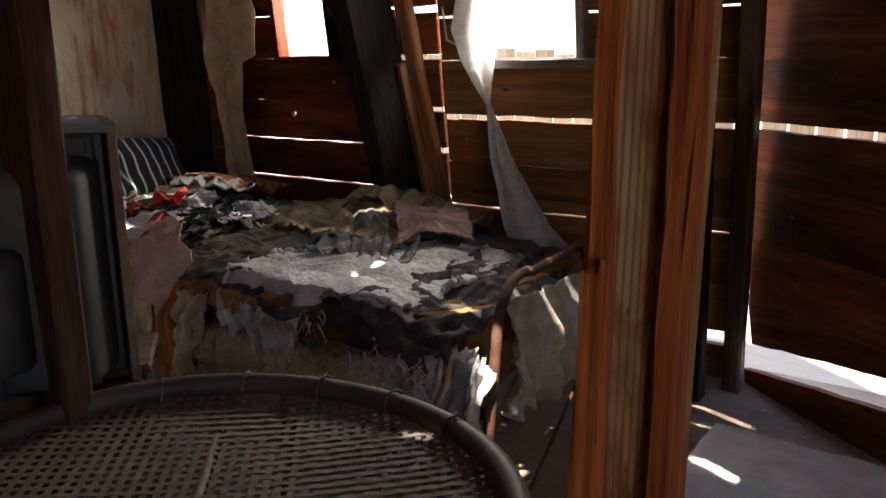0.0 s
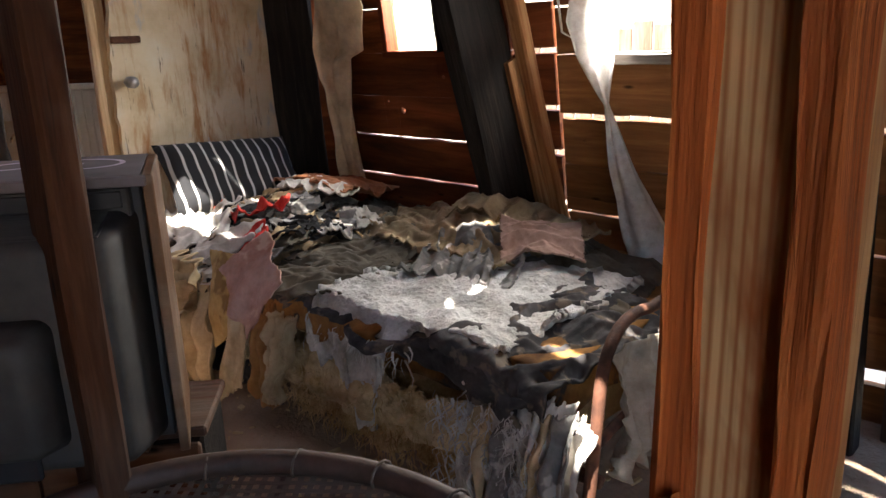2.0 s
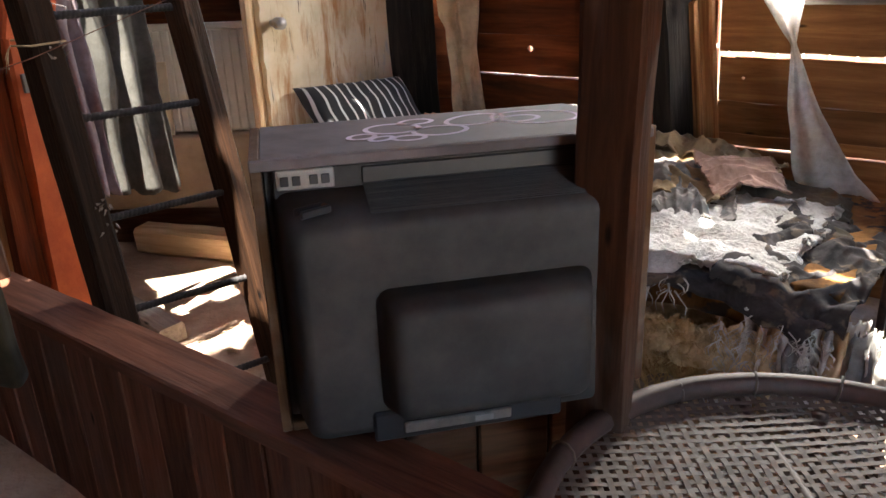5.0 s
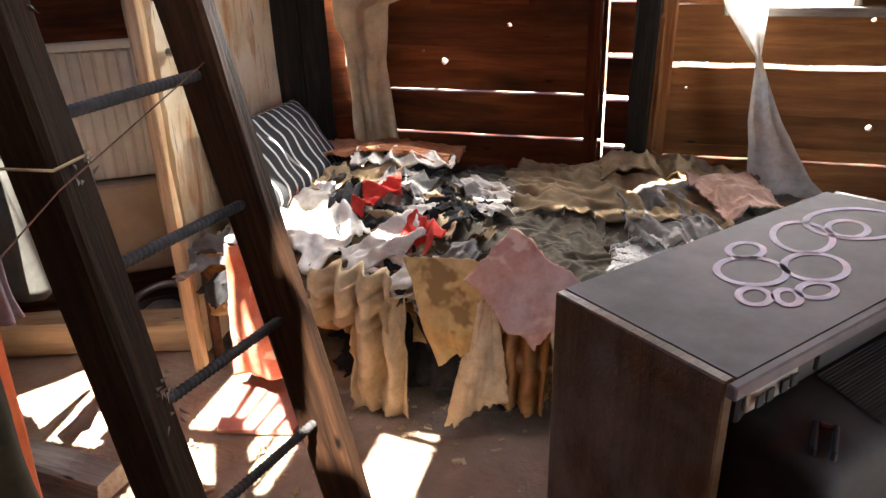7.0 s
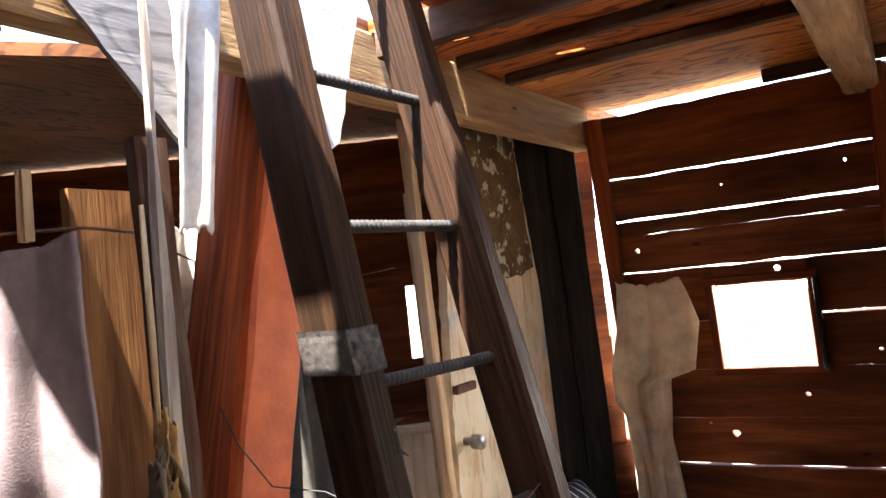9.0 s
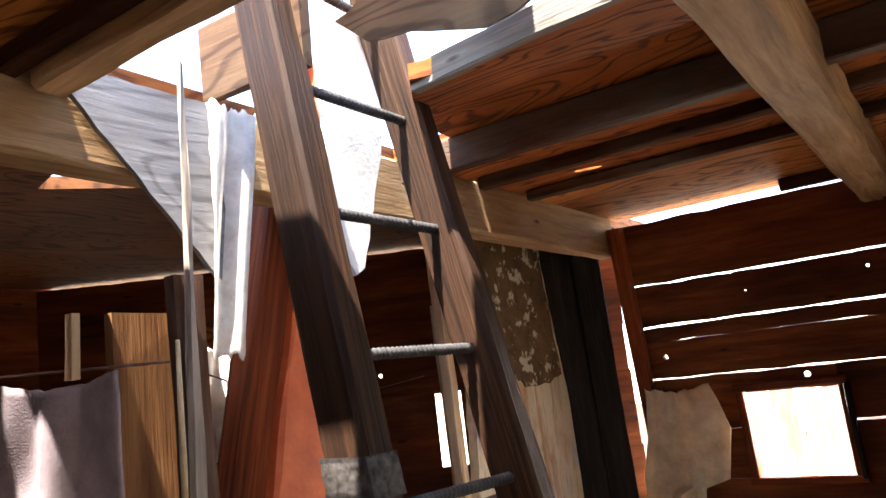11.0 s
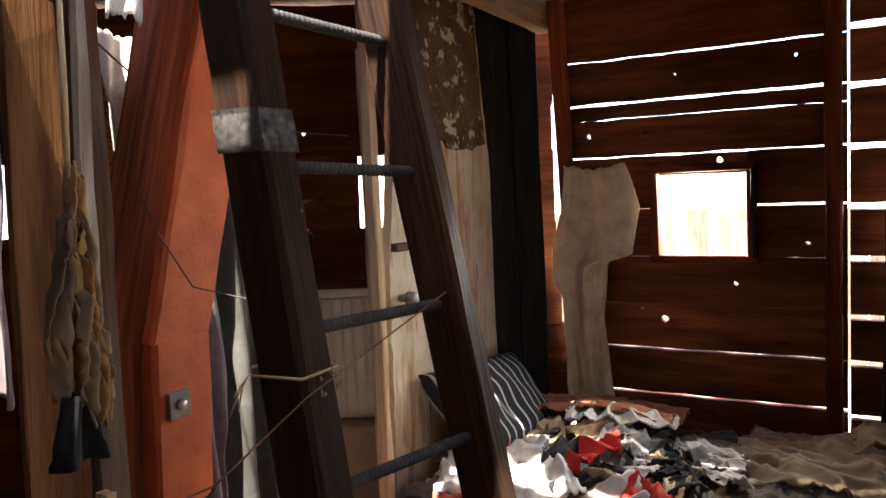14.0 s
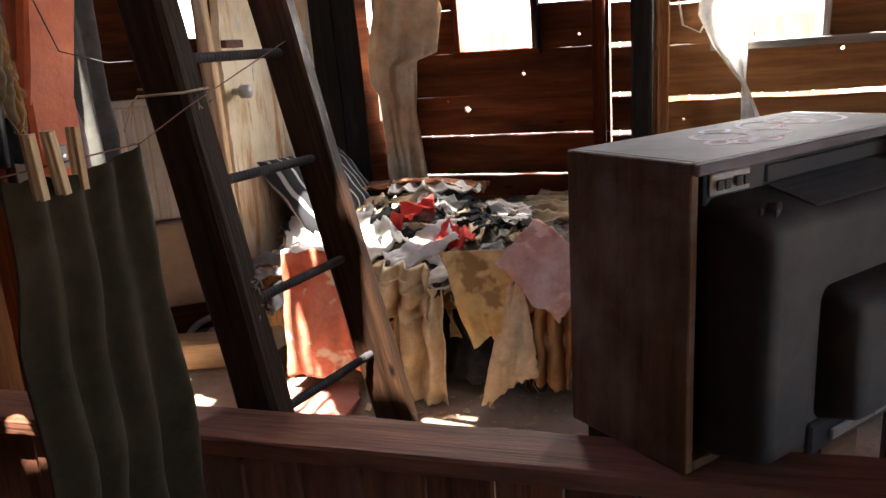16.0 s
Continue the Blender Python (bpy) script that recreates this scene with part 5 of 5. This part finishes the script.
# round cane table
ct = thing("cane_table", "round dusty woven-cane tabletop with a dark rim", "table", (-0.19, 0.86, 0))
CX, CY, CR = -0.185, 0.86, 0.425
tube("rim", [(CX + CR * math.cos(a), CY + CR * math.sin(a), 0.498 + 0.004 * math.sin(3 * a)) for a in [2 * math.pi * k / 64 for k in range(65)]], 0.02, CANERIM, ct, "dark lacquered cane rim")


def weave(turn, off):
    """Flat cane strands that run one way across the round top and pass over and under the others."""
    bm = bmesh.new()
    step, half = 0.0185, 0.0046
    n = int(CR / step)
    c, s = math.cos(turn), math.sin(turn)
    for i in range(-n, n + 1):
        y = i * step + 0.002 * noise.noise((i * 3.3, turn, 0))
        L = math.sqrt(max(0.0, (CR - 0.012) ** 2 - y * y))
        k = max(2, int(2 * L / step))
        row = None
        for j in range(k + 1):
            x = -L + 2 * L * j / k
            z = 0.487 + 0.0008 * (1 if (i + int(round(x / step)) + off) % 2 else -1) - 0.02 * (1 - (x * x + y * y) / CR ** 2) + 0.004 * noise.noise((x * 4, y * 4, 2))
            yy = y + 0.0012 * noise.noise((x * 40, y * 40, off))
            pair = [bm.verts.new((CX + x * c - (yy + q) * s, CY + x * s + (yy + q) * c, z)) for q in (-half, half)]
            if row:
                bm.faces.new((row[0], pair[0], pair[1], row[1]))
            row = pair
    return bm


for t_, o_ in ((0.7, 0), (0.7 + math.pi / 2, 1)):
    ob = part("cane_weave", weave(t_, o_), CANE, ct, "grey dusty cane weave")
    ob["kind"] = "stuff"
    md = ob.modifiers.new("thick", "SOLIDIFY")
    md.thickness = 0.001
for a in (0.4, 1.97, 3.5, 5.1):
    tube("leg", [(CX + 0.36 * math.cos(a), CY + 0.36 * math.sin(a), 0.485), (CX + 0.3 * math.cos(a), CY + 0.3 * math.sin(a), 0.0)], 0.014, CANERIM, ct)
tube("stretcher", [(CX + 0.33 * math.cos(a), CY + 0.33 * math.sin(a), 0.25) for a in [2 * math.pi * k / 32 for k in range(33)]], 0.009, CANERIM, ct)
for a in (0.7, 0.7 + math.pi / 2):
    tube("batten", [(CX - CR * math.cos(a), CY - CR * math.sin(a), 0.472), (CX, CY, 0.455), (CX + CR * math.cos(a), CY + CR * math.sin(a), 0.472)], 0.01, CANERIM, ct)
for k in range(9):
    a = 1.2 + k * 0.33
    p = Vector((CX + CR * math.cos(a), CY + CR * math.sin(a), 0.498))
    rad, tan = Vector((math.cos(a), math.sin(a), 0)), Vector((-math.sin(a), math.cos(a), 0))
    tube("binding", [p + (rad * math.cos(q) + Vector((0, 0, 1)) * math.sin(q)) * 0.0215 + tan * 0.003 * q for q in [6.4 * j / 10 for j in range(11)]], 0.0025, CANE, ct, sides=5)

# foam block and rubble by the right wall
fb = part("foam_block", lumpy(0.0, 0.55, 0.0, 0.26, 0.0, 0.2, 0.006, 3, (28, 14, 10)), FOAM, m=pose(0.14, 1.865, 0.0, 0, 0, -2), smooth=True)
tagged(fb, "dirty white foam block lying on the floor", "block")
sm = thing("stump", "short dark wooden post stump standing by the wall", "stump", (-0.06, 2.5, 0))
bar("stump_timber", (-0.07, 2.5, 0.0), (-0.06, 2.5, 0.5), 0.07, 0.06, GREY, sm, up=(0, 1, 0), wob=0.01, ragged=0.03)

# ladder
def lx(z):
    return -1.885 - 0.167 * (z - 1.13)


def far_lx(z):
    return -1.819 - 0.212 * (z - 1.13)


ld = thing("ladder", "homemade ladder of dark timber rails with steel bar rungs", "ladder", (lx(0), 0.92, 0))
bar("rail", (lx(0), 0.775, 0.0), (lx(2.36), 0.8, 2.36), 0.068, 0.085, LADDER, ld, up=(1, 0, 0.16), wob=0.003, seg=40)
bar("rail", (far_lx(0), 1.115, 0.0), (far_lx(2.45), 1.115, 2.45), 0.05, 0.085, LADDER, ld, up=(1, 0, 0.2), wob=0.003, seg=40)


def rebar(p0, p1):
    bm = bmesh.new()
    m, L = frame_of(p0, p1)
    n = int(L / 0.0035)
    prev = None
    for i in range(n + 1):
        r = 0.0085 + (0.0018 if i % 3 == 0 else 0)
        ring = [bm.verts.new((L * i / n + 0.003 * math.sin(a), r * math.cos(a), r * math.sin(a))) for a in [2 * math.pi * k / 8 for k in range(8)]]
        if prev:
            for k in range(8):
                bm.faces.new((prev[k], prev[(k + 1) % 8], ring[(k + 1) % 8], ring[k]))
        prev = ring
    return bm, m


for k in range(-4, 8):
    z = 1.128 + 0.2235 * k
    if 0.15 < z < 2.3:
        bm, m = rebar((lx(z) + 0.02, 0.79, z + 0.004 * (k % 2)), (far_lx(z), 1.115, z))
        part("rung", bm, REBAR, ld, m=m, smooth=True)
for z, h in ((1.375, 0.06),):
    bm = bmesh.new()
    rings = []
    for j in range(9):
        zz = z + h * j / 8
        o = 0.003 + 0.002 * noise.noise((j * 2.2, 0, 0))
        rings.append([bm.verts.new((lx(zz) + a * (0.0405 + o), 0.789 + b * (0.032 + o), zz + 0.006 * a - 0.16 * a * 0.04)) for a, b in ((-1, -1), (1, -1), (1, 1), (-1, 1))])
    for a, b in zip(rings, rings[1:]):
        for q in range(4):
            bm.faces.new((a[q], a[(q + 1) % 4], b[(q + 1) % 4], b[q]))
    part("tape", bm, PLASTIC, ld, "crinkled clear tape round the rail")
tube("string", [(lx(1.07) + a * 0.045, 0.785 + b * 0.037, 1.07 + 0.003 * i) for i, (a, b) in enumerate(((-1, -1), (1, -1), (1, 1), (-1, 1), (-1, -1)))], 0.0022, C_BEIGE, ld, "knotted white string")
for q in ((-0.02, 0.03), (-0.03, 0.06), (-0.012, 0.05)):
    tube("string_end", bez((lx(1.07) - 0.046, 0.747, 1.072), (lx(1.07) - 0.058, 0.74, 1.06), (lx(1.07) - 0.05 + q[0], 0.738, 1.07 - q[1]), 5), 0.0011, C_BEIGE, ld, "frayed string end")
bm = bmesh.new()
r_ = random.Random(8)
for i in range(26):
    z_ = r_.choice((1.285, 0.72, 0.66, 1.06)) + r_.uniform(-0.02, 0.02)
    p = Vector((lx(z_) + 0.043, 0.8 + r_.uniform(-0.02, 0.02), z_))
    q = p + Vector((r_.uniform(0.004, 0.02), r_.uniform(-0.012, 0.012), r_.uniform(-0.012, 0.016)))
    a, b, c = bm.verts.new(p + Vector((0, 0, 0.004))), bm.verts.new(p - Vector((0, 0, 0.004))), bm.verts.new(p + Vector((0, 0.006, 0)))
    d = bm.verts.new(q)
    for f in ((a, b, d), (b, c, d), (c, a, d), (a, c, b)):
        bm.faces.new(f)
part("splinters", bm, GREY, ld, "pale splinters along the rail edge")["kind"] = "stuff"

# orange beam and the hangings round it
ob_ = thing("painted_beam", "bright orange painted timber with a steel plate", "beam", (-2.36, 0.95, 0))
bar("beam_face", (-2.34, 0.945, 0.0), (-2.34, 0.975, 1.06), 0.135, 0.06, ORANGE, ob_, up=(1, 0, 0), wob=0.006)
bar("beam_face", (-2.341, 0.97, 1.04), (-2.36, 1.31, 2.3), 0.135, 0.058, ORANGE, ob_, up=(1, 0, 0), wob=0.006, seg=20)
bar("beam_side", (-2.37, 0.85, 0.0), (-2.375, 0.87, 1.06), 0.065, 0.07, REDP, ob_, up=(1, 0, 0), wob=0.005)
bar("beam_side", (-2.376, 0.868, 1.04), (-2.39, 1.205, 2.3), 0.085, 0.07, REDP, ob_, up=(1, 0, 0), wob=0.005, seg=20)
bar("beam_side", (-2.372, 0.915, 0.0), (-2.377, 0.92, 1.05), 0.035, 0.055, REDP, ob_, up=(1, 0, 0), wob=0.004)
pl = part("plate", box(0.012, 0.05, 0.05, 0.002), STEEL, ob_, m=pose(-2.303, 0.948, 0.94))
tube("bolt", [(-2.3, 0.948, 0.94), (-2.288, 0.948, 0.94)], 0.011, STEEL, pl, sides=6)
tube("clothes_wire", [(-1.95, -1.7, 1.1), (-1.787, 0.28, 1.008), (-1.765, 0.53, 1.016), (-1.82, 0.74, 1.05), (-1.8, 1.08, 1.15)], 0.0012, RUST)
tagged(bpy.data.objects["clothes_wire"], "thin rusty wire strung to the ladder", "wire")
tube("bent_wire", [(-2.1, 0.72, 1.34), (-2.16, 0.8, 1.27), (-2.25, 0.95, 1.16), (-2.2, 1.03, 1.13)] + [(-1.95, 0.9, 1.13)], 0.0013, REBAR)
tagged(bpy.data.objects["bent_wire.001"], "thin bent wire looped beside the painted beam", "wire")
tagged(sheet("hanging_cloth", hang((-1.785, 0.3, 1.005), (-1.765, 0.53, 1.015), 0.62, 4, 0.016, 1.0, 1.25), 60, 40, C_OLIVE, None, thick=0.004, torn=0.01), "dark olive cloth pegged to the wire", "cloth")
peg = thing("clothespin", "wooden clothespin on the wire", "clothespin", (-1.765, 0.4, 1.0), group="clothespins")
bar("prong", (-1.757, 0.4, 0.975), (-1.757, 0.402, 1.055), 0.011, 0.006, TAN, peg, up=(1, 0, 0), wob=0.0, seg=2)
bar("prong", (-1.768, 0.4, 0.975), (-1.766, 0.402, 1.055), 0.011, 0.006, TAN, peg, up=(1, 0, 0), wob=0.0, seg=2)
for y, r in ((0.365, 8), (0.33, 4)):
    copy_thing(peg, pose(-1.765, y, 1.0, r, 0, 0))
sr = thing("hanging_stick", "splintered grey stick hanging from the ceiling beam", "stick", (-2.1, 0.64, 1.5))
bar("stick", (-2.1, 0.635, 1.05), (-2.1, 0.652, 2.045), 0.022, 0.018, GREY, sr, up=(1, 0, 0), wob=0.006, taper=0.35, ragged=0.02)
bar("board", (-2.13, 0.68, 0.5), (-2.13, 0.66, 1.72), 0.05, 0.025, DARKPOST, sr, up=(1, 0, 0), wob=0.005)
hr = thing("hanging_rag", "torn beige rag in strips hanging on a string", "rag", (-2.075, 0.64, 1.33))
tube("string", [(-2.08, 0.605, 1.62), (-2.075, 0.6, 1.45), (-2.078, 0.6, 1.32)], 0.004, C_BEIGE, hr, "twisted rag string", wob=0.5)
for k, (dy, top, low, wd, mt) in enumerate(((-0.022, 1.3, 1.06, 0.035, C_KHAKI), (0.004, 1.35, 1.08, 0.05, C_YELLOW), (0.016, 1.28, 1.05, 0.04, C_KHAKI), (0.008, 1.24, 1.03, 0.026, C_OCHRE), (-0.01, 1.2, 1.045, 0.03, C_KHAKI))):
    sheet("rag_strip", lambda u, v, dy=dy, top=top, low=low, wd=wd, k=k: (-2.075 + 0.006 * k + 0.016 * math.sin(u * 7 + v * 6 + k) + 0.012 * noise.noise((u * 6, v * 7, k)), 0.598 + dy * min(1, 0.25 + 1.6 * v) + (u - 0.5) * 0.55 * wd * (0.3 + 1.1 * min(1, v * 1.5)), top + (low - top) * v - 0.03 * v * noise.noise((u * 9, k, 2))), 20, 40, mt, hr, thick=0.002, torn=0.2, seed=6 + k)
tagged(sheet("black_cloth", lambda u, v: (-2.06 + 0.015 * math.sin(u * 7), 0.58 + (u - 0.5) * (0.03 + 0.05 * v), 1.07 - 0.09 * v), 16, 12, C_BLACK, None, thick=0.006, torn=0.03), "black cloth scrap under the beige rag", "rag")
tagged(sheet("jacket", hang((-2.46, 1.1, 1.18), (-2.46, 1.2, 1.15), 0.62, 1.2, 0.03, 2.0, 1.15, (0, 0.02)), 30, 50, C_MAUVE, None, thick=0.008, torn=0.01), "mauve knitted jacket sleeve hanging behind the painted beam", "jacket")
tagged(sheet("hanging_cloth", hang((-2.62, 1.22, 1.55), (-2.62, 1.5, 1.5), 1.05, 3, 0.03, 4.0, 1.2), 50, 50, C_TAUPE, None, thick=0.005, torn=0.02), "dark taupe cloth hanging in long folds", "cloth")
tagged(sheet("hanging_cloth", hang((-2.194, 0.4, 1.585), (-2.034, 0.492, 1.58), 0.5, 1.6, 0.03, 0.5, 1.02, (0.0, 0)), 40, 50, C_MAUVE, None, thick=0.006, torn=0.01), "mauve-grey garment pegged to a line", "cloth")
copy_thing(peg, pose(-2.085, 0.455, 1.6))
tube("clothes_line", [(-2.3, -1.7, 1.75), (-2.194, 0.4, 1.59), (-2.034, 0.492, 1.585), (-2.2, 0.68, 1.6), (-2.42, 0.95, 1.58), (-2.62, 1.22, 1.555), (-2.62, 1.5, 1.505), (-2.9, 2.3, 1.55)], 0.002, RUST)
tagged(bpy.data.objects["clothes_line"], "thin wire line for the garment", "wire")

# torn sheets under the hatch
TRI = Matrix(((0, 0, 1, -2.222), (1, 0, 0, 0), (0, 1, 0, 0), (0, 0, 0, 1)))
sh = slat_hull("plywood_offcut", [(0.5, 2.048), (0.84, 1.69), (0.83, 1.75), (0.805, 2.0), (0.8, 2.048)], 0.01, PLYG, m=TRI, jag=0.004)
tagged(sh, "pointed weathered grey plywood offcut nailed to the beam", "plywood")
tagged(sheet("white_sheet", lambda u, v: (-2.205 + 0.012 * math.sin(u * 8 + v * 3), 0.785 + 0.1 * u - 0.02 * v - 0.025 * v * u, 2.045 - 0.44 * v), 40, 50, C_WHITE, None, thick=0.004, torn=0.04, seed=2), "torn white plastic sheet hanging by the hatch", "sheet")
tagged(sheet("white_sheet", lambda u, v: (-2.46 + 0.02 * math.sin(u * 6 + v * 3), 0.9 + 0.13 * u * (1 - 0.9 * v) + 0.075 * v, 1.64 - 0.24 * v), 20, 24, C_PALE, None, thick=0.004, torn=0.05, seed=9), "dirty white cloth hanging behind the beam", "sheet")
WB = Matrix(((0, 0, 1, -2.12), (1, 0, 0, 0), (0, 1, 0, 0), (0, 0, 0, 1)))
wb = slat_hull("white_board", [(0.98, 1.85), (1.0, 1.79), (1.03, 1.735), (1.055, 1.75), (1.142, 1.99), (1.188, 2.24), (1.2, 2.5), (0.98, 2.5)], 0.012, FOAM, m=WB, jag=0.008)
tagged(wb, "white painted board standing up through the hatch", "board")
tube("steel_pipe", [(-1.47, 0.515, 1.885), (-1.2, 0.52, 1.888), (0.9, 0.56, 1.9)], 0.026, STEEL, sides=20)
tagged(bpy.data.objects["steel_pipe"], "dull steel pipe hung under the ceiling beam", "pipe")
tube("pipe_wire", [(-1.43, 0.515, 1.91), (-1.44, 0.53, 2.0), (-1.41, 0.53, 2.04)], 0.003, RUST)
tagged(bpy.data.objects["pipe_wire"], "rusty wire holding the pipe", "wire")

wp = thing("plank", "wide brown plank standing behind the painted beam", "plank", (-2.65, 0.96, 0))
bar("board", (-2.65, 0.96, 0.0), (-2.65, 0.97, 1.74), 0.21, 0.025, BROWN, wp, up=(1, 0, 0), wob=0.004)

# far corner behind the ladder
cb = thing("cabinet", "old cream cabinet on a tan base along the wall", "cabinet", (-3.2, 1.95, 0))
cm = frame_of((-2.75, 2.37, 0), (-3.8, 1.64, 0))[0]
part("panel", box(1.15, 0.03, 0.45, 0.006, 0.55, 0.06, 0.74), CREAM, cb, m=cm)
for i in range(30):
    part("rib", box(0.032, 0.012, 0.44, 0.004, -0.01 + i * 0.0385, 0.08, 0.74), CREAM, cb, m=cm)
part("top_rail", box(1.16, 0.05, 0.025, 0.004, 0.55, 0.07, 0.977), CREAM, cb, m=cm)
part("base", box(1.15, 0.12, 0.34, 0.01, 0.55, 0.07, 0.34), KHAKIBOX, cb, m=cm)
part("foot", box(1.1, 0.1, 0.17, 0.004, 0.55, 0.05, 0.085), DARKPOST, cb, m=cm)
ib = part("ivory_board", box(0.37, 0.012, 0.32, 0.003), PAPER, m=cm @ pose(0.8, 0.1, 0.672, 3, 0, 0))
tagged(ib, "ivory board with an embossed arch leaning on the cabinet", "board")
tube("arch", [cm @ Vector((0.8 + 0.09 * math.cos(a), 0.108, 0.735 + 0.05 * math.sin(a))) for a in [math.pi * k / 14 for k in range(15)]], 0.006, TAN, ib)
tube("arch", [cm @ Vector((0.8 + 0.06 * math.cos(a), 0.108, 0.735 + 0.028 * math.sin(a))) for a in [math.pi * k / 14 for k in range(15)]], 0.004, TAN, ib)
hub = thing("hubcap", "chrome wheel cover lying on the dirt floor", "hubcap", (-2.74, 2.05, 0.03))
tube("rim", [(-2.74 + 0.11 * math.cos(a), 2.06 + 0.11 * math.sin(a), 0.09 + 0.03 * math.sin(a)) for a in [2 * math.pi * k / 28 for k in range(29)]], 0.013, STEEL, hub)
tube("dome", [(-2.74, 2.06, 0.04), (-2.74, 2.05, 0.07), (-2.74, 2.045, 0.095)], 0.09, STEEL, hub, sides=20, r1=0.03)
tube("tyre", [(-2.74 + 0.09 * math.cos(a), 2.06 + 0.09 * math.sin(a), 0.04) for a in [2 * math.pi * k / 28 for k in range(29)]], 0.04, TVBLACK, hub)
wc = thing("timber_block", "pale sawn timber lying on the dirt floor", "timber", (-3.0, 1.85, 0.06))
bar("timber", (-3.3, 1.75, 0.06), (-2.55, 1.98, 0.06), 0.12, 0.12, TAN, wc, wob=0.008)
bar("timber", (-2.85, 1.3, 0.035), (-2.35, 1.25, 0.035), 0.1, 0.07, GREY, wc, wob=0.01)
tl = slat_hull("floor_tile", [(-0.12, -0.13), (0.1, -0.13), (0.13, 0.0), (0.1, 0.12), (-0.1, 0.13), (-0.14, 0.0)], 0.014, plain("pink_tile", (0.4, 0.15, 0.11), (0.52, 0.23, 0.18), 7, 0.7), m=pose(-2.13, 1.69, 0.006, 0, 0, 12), jag=0.006)
tagged(tl, "broken pinkish floor tile lying in the dirt", "tile")
pn = part("wall_panel", box(0.5, 0.015, 0.95, 0.003, 0.2, 0.05, 1.35), PLYD, m=frame_of((-3.42, 1.98, 0), (-3.9, 1.65, 0))[0])
tagged(pn, "brown plywood sheet fixed to the wall", "panel")

# litter on the floor
rnd = random.Random(11)
lit = bmesh.new()
for i in range(260):
    x, y = (rnd.uniform(-2.3, -0.6), rnd.uniform(1.3, 1.85)) if i % 2 else (rnd.uniform(-0.5, 0.9), rnd.uniform(1.3, 2.7))
    s = rnd.uniform(0.004, 0.018)
    r = bmesh.ops.create_cube(lit, size=1.0)
    bmesh.ops.transform(lit, matrix=pose(x, y, 0.006 + s * 0.2, rnd.uniform(-25, 25), rnd.uniform(-25, 25), rnd.uniform(0, 180)) @ Matrix.Diagonal((s * rnd.uniform(0.6, 2.2), s, s * 0.4, 1)), verts=r["verts"])
tagged(part("litter", lit, C_BEIGE), "small scraps and chips scattered over the dirt floor", "litter", kind="stuff")
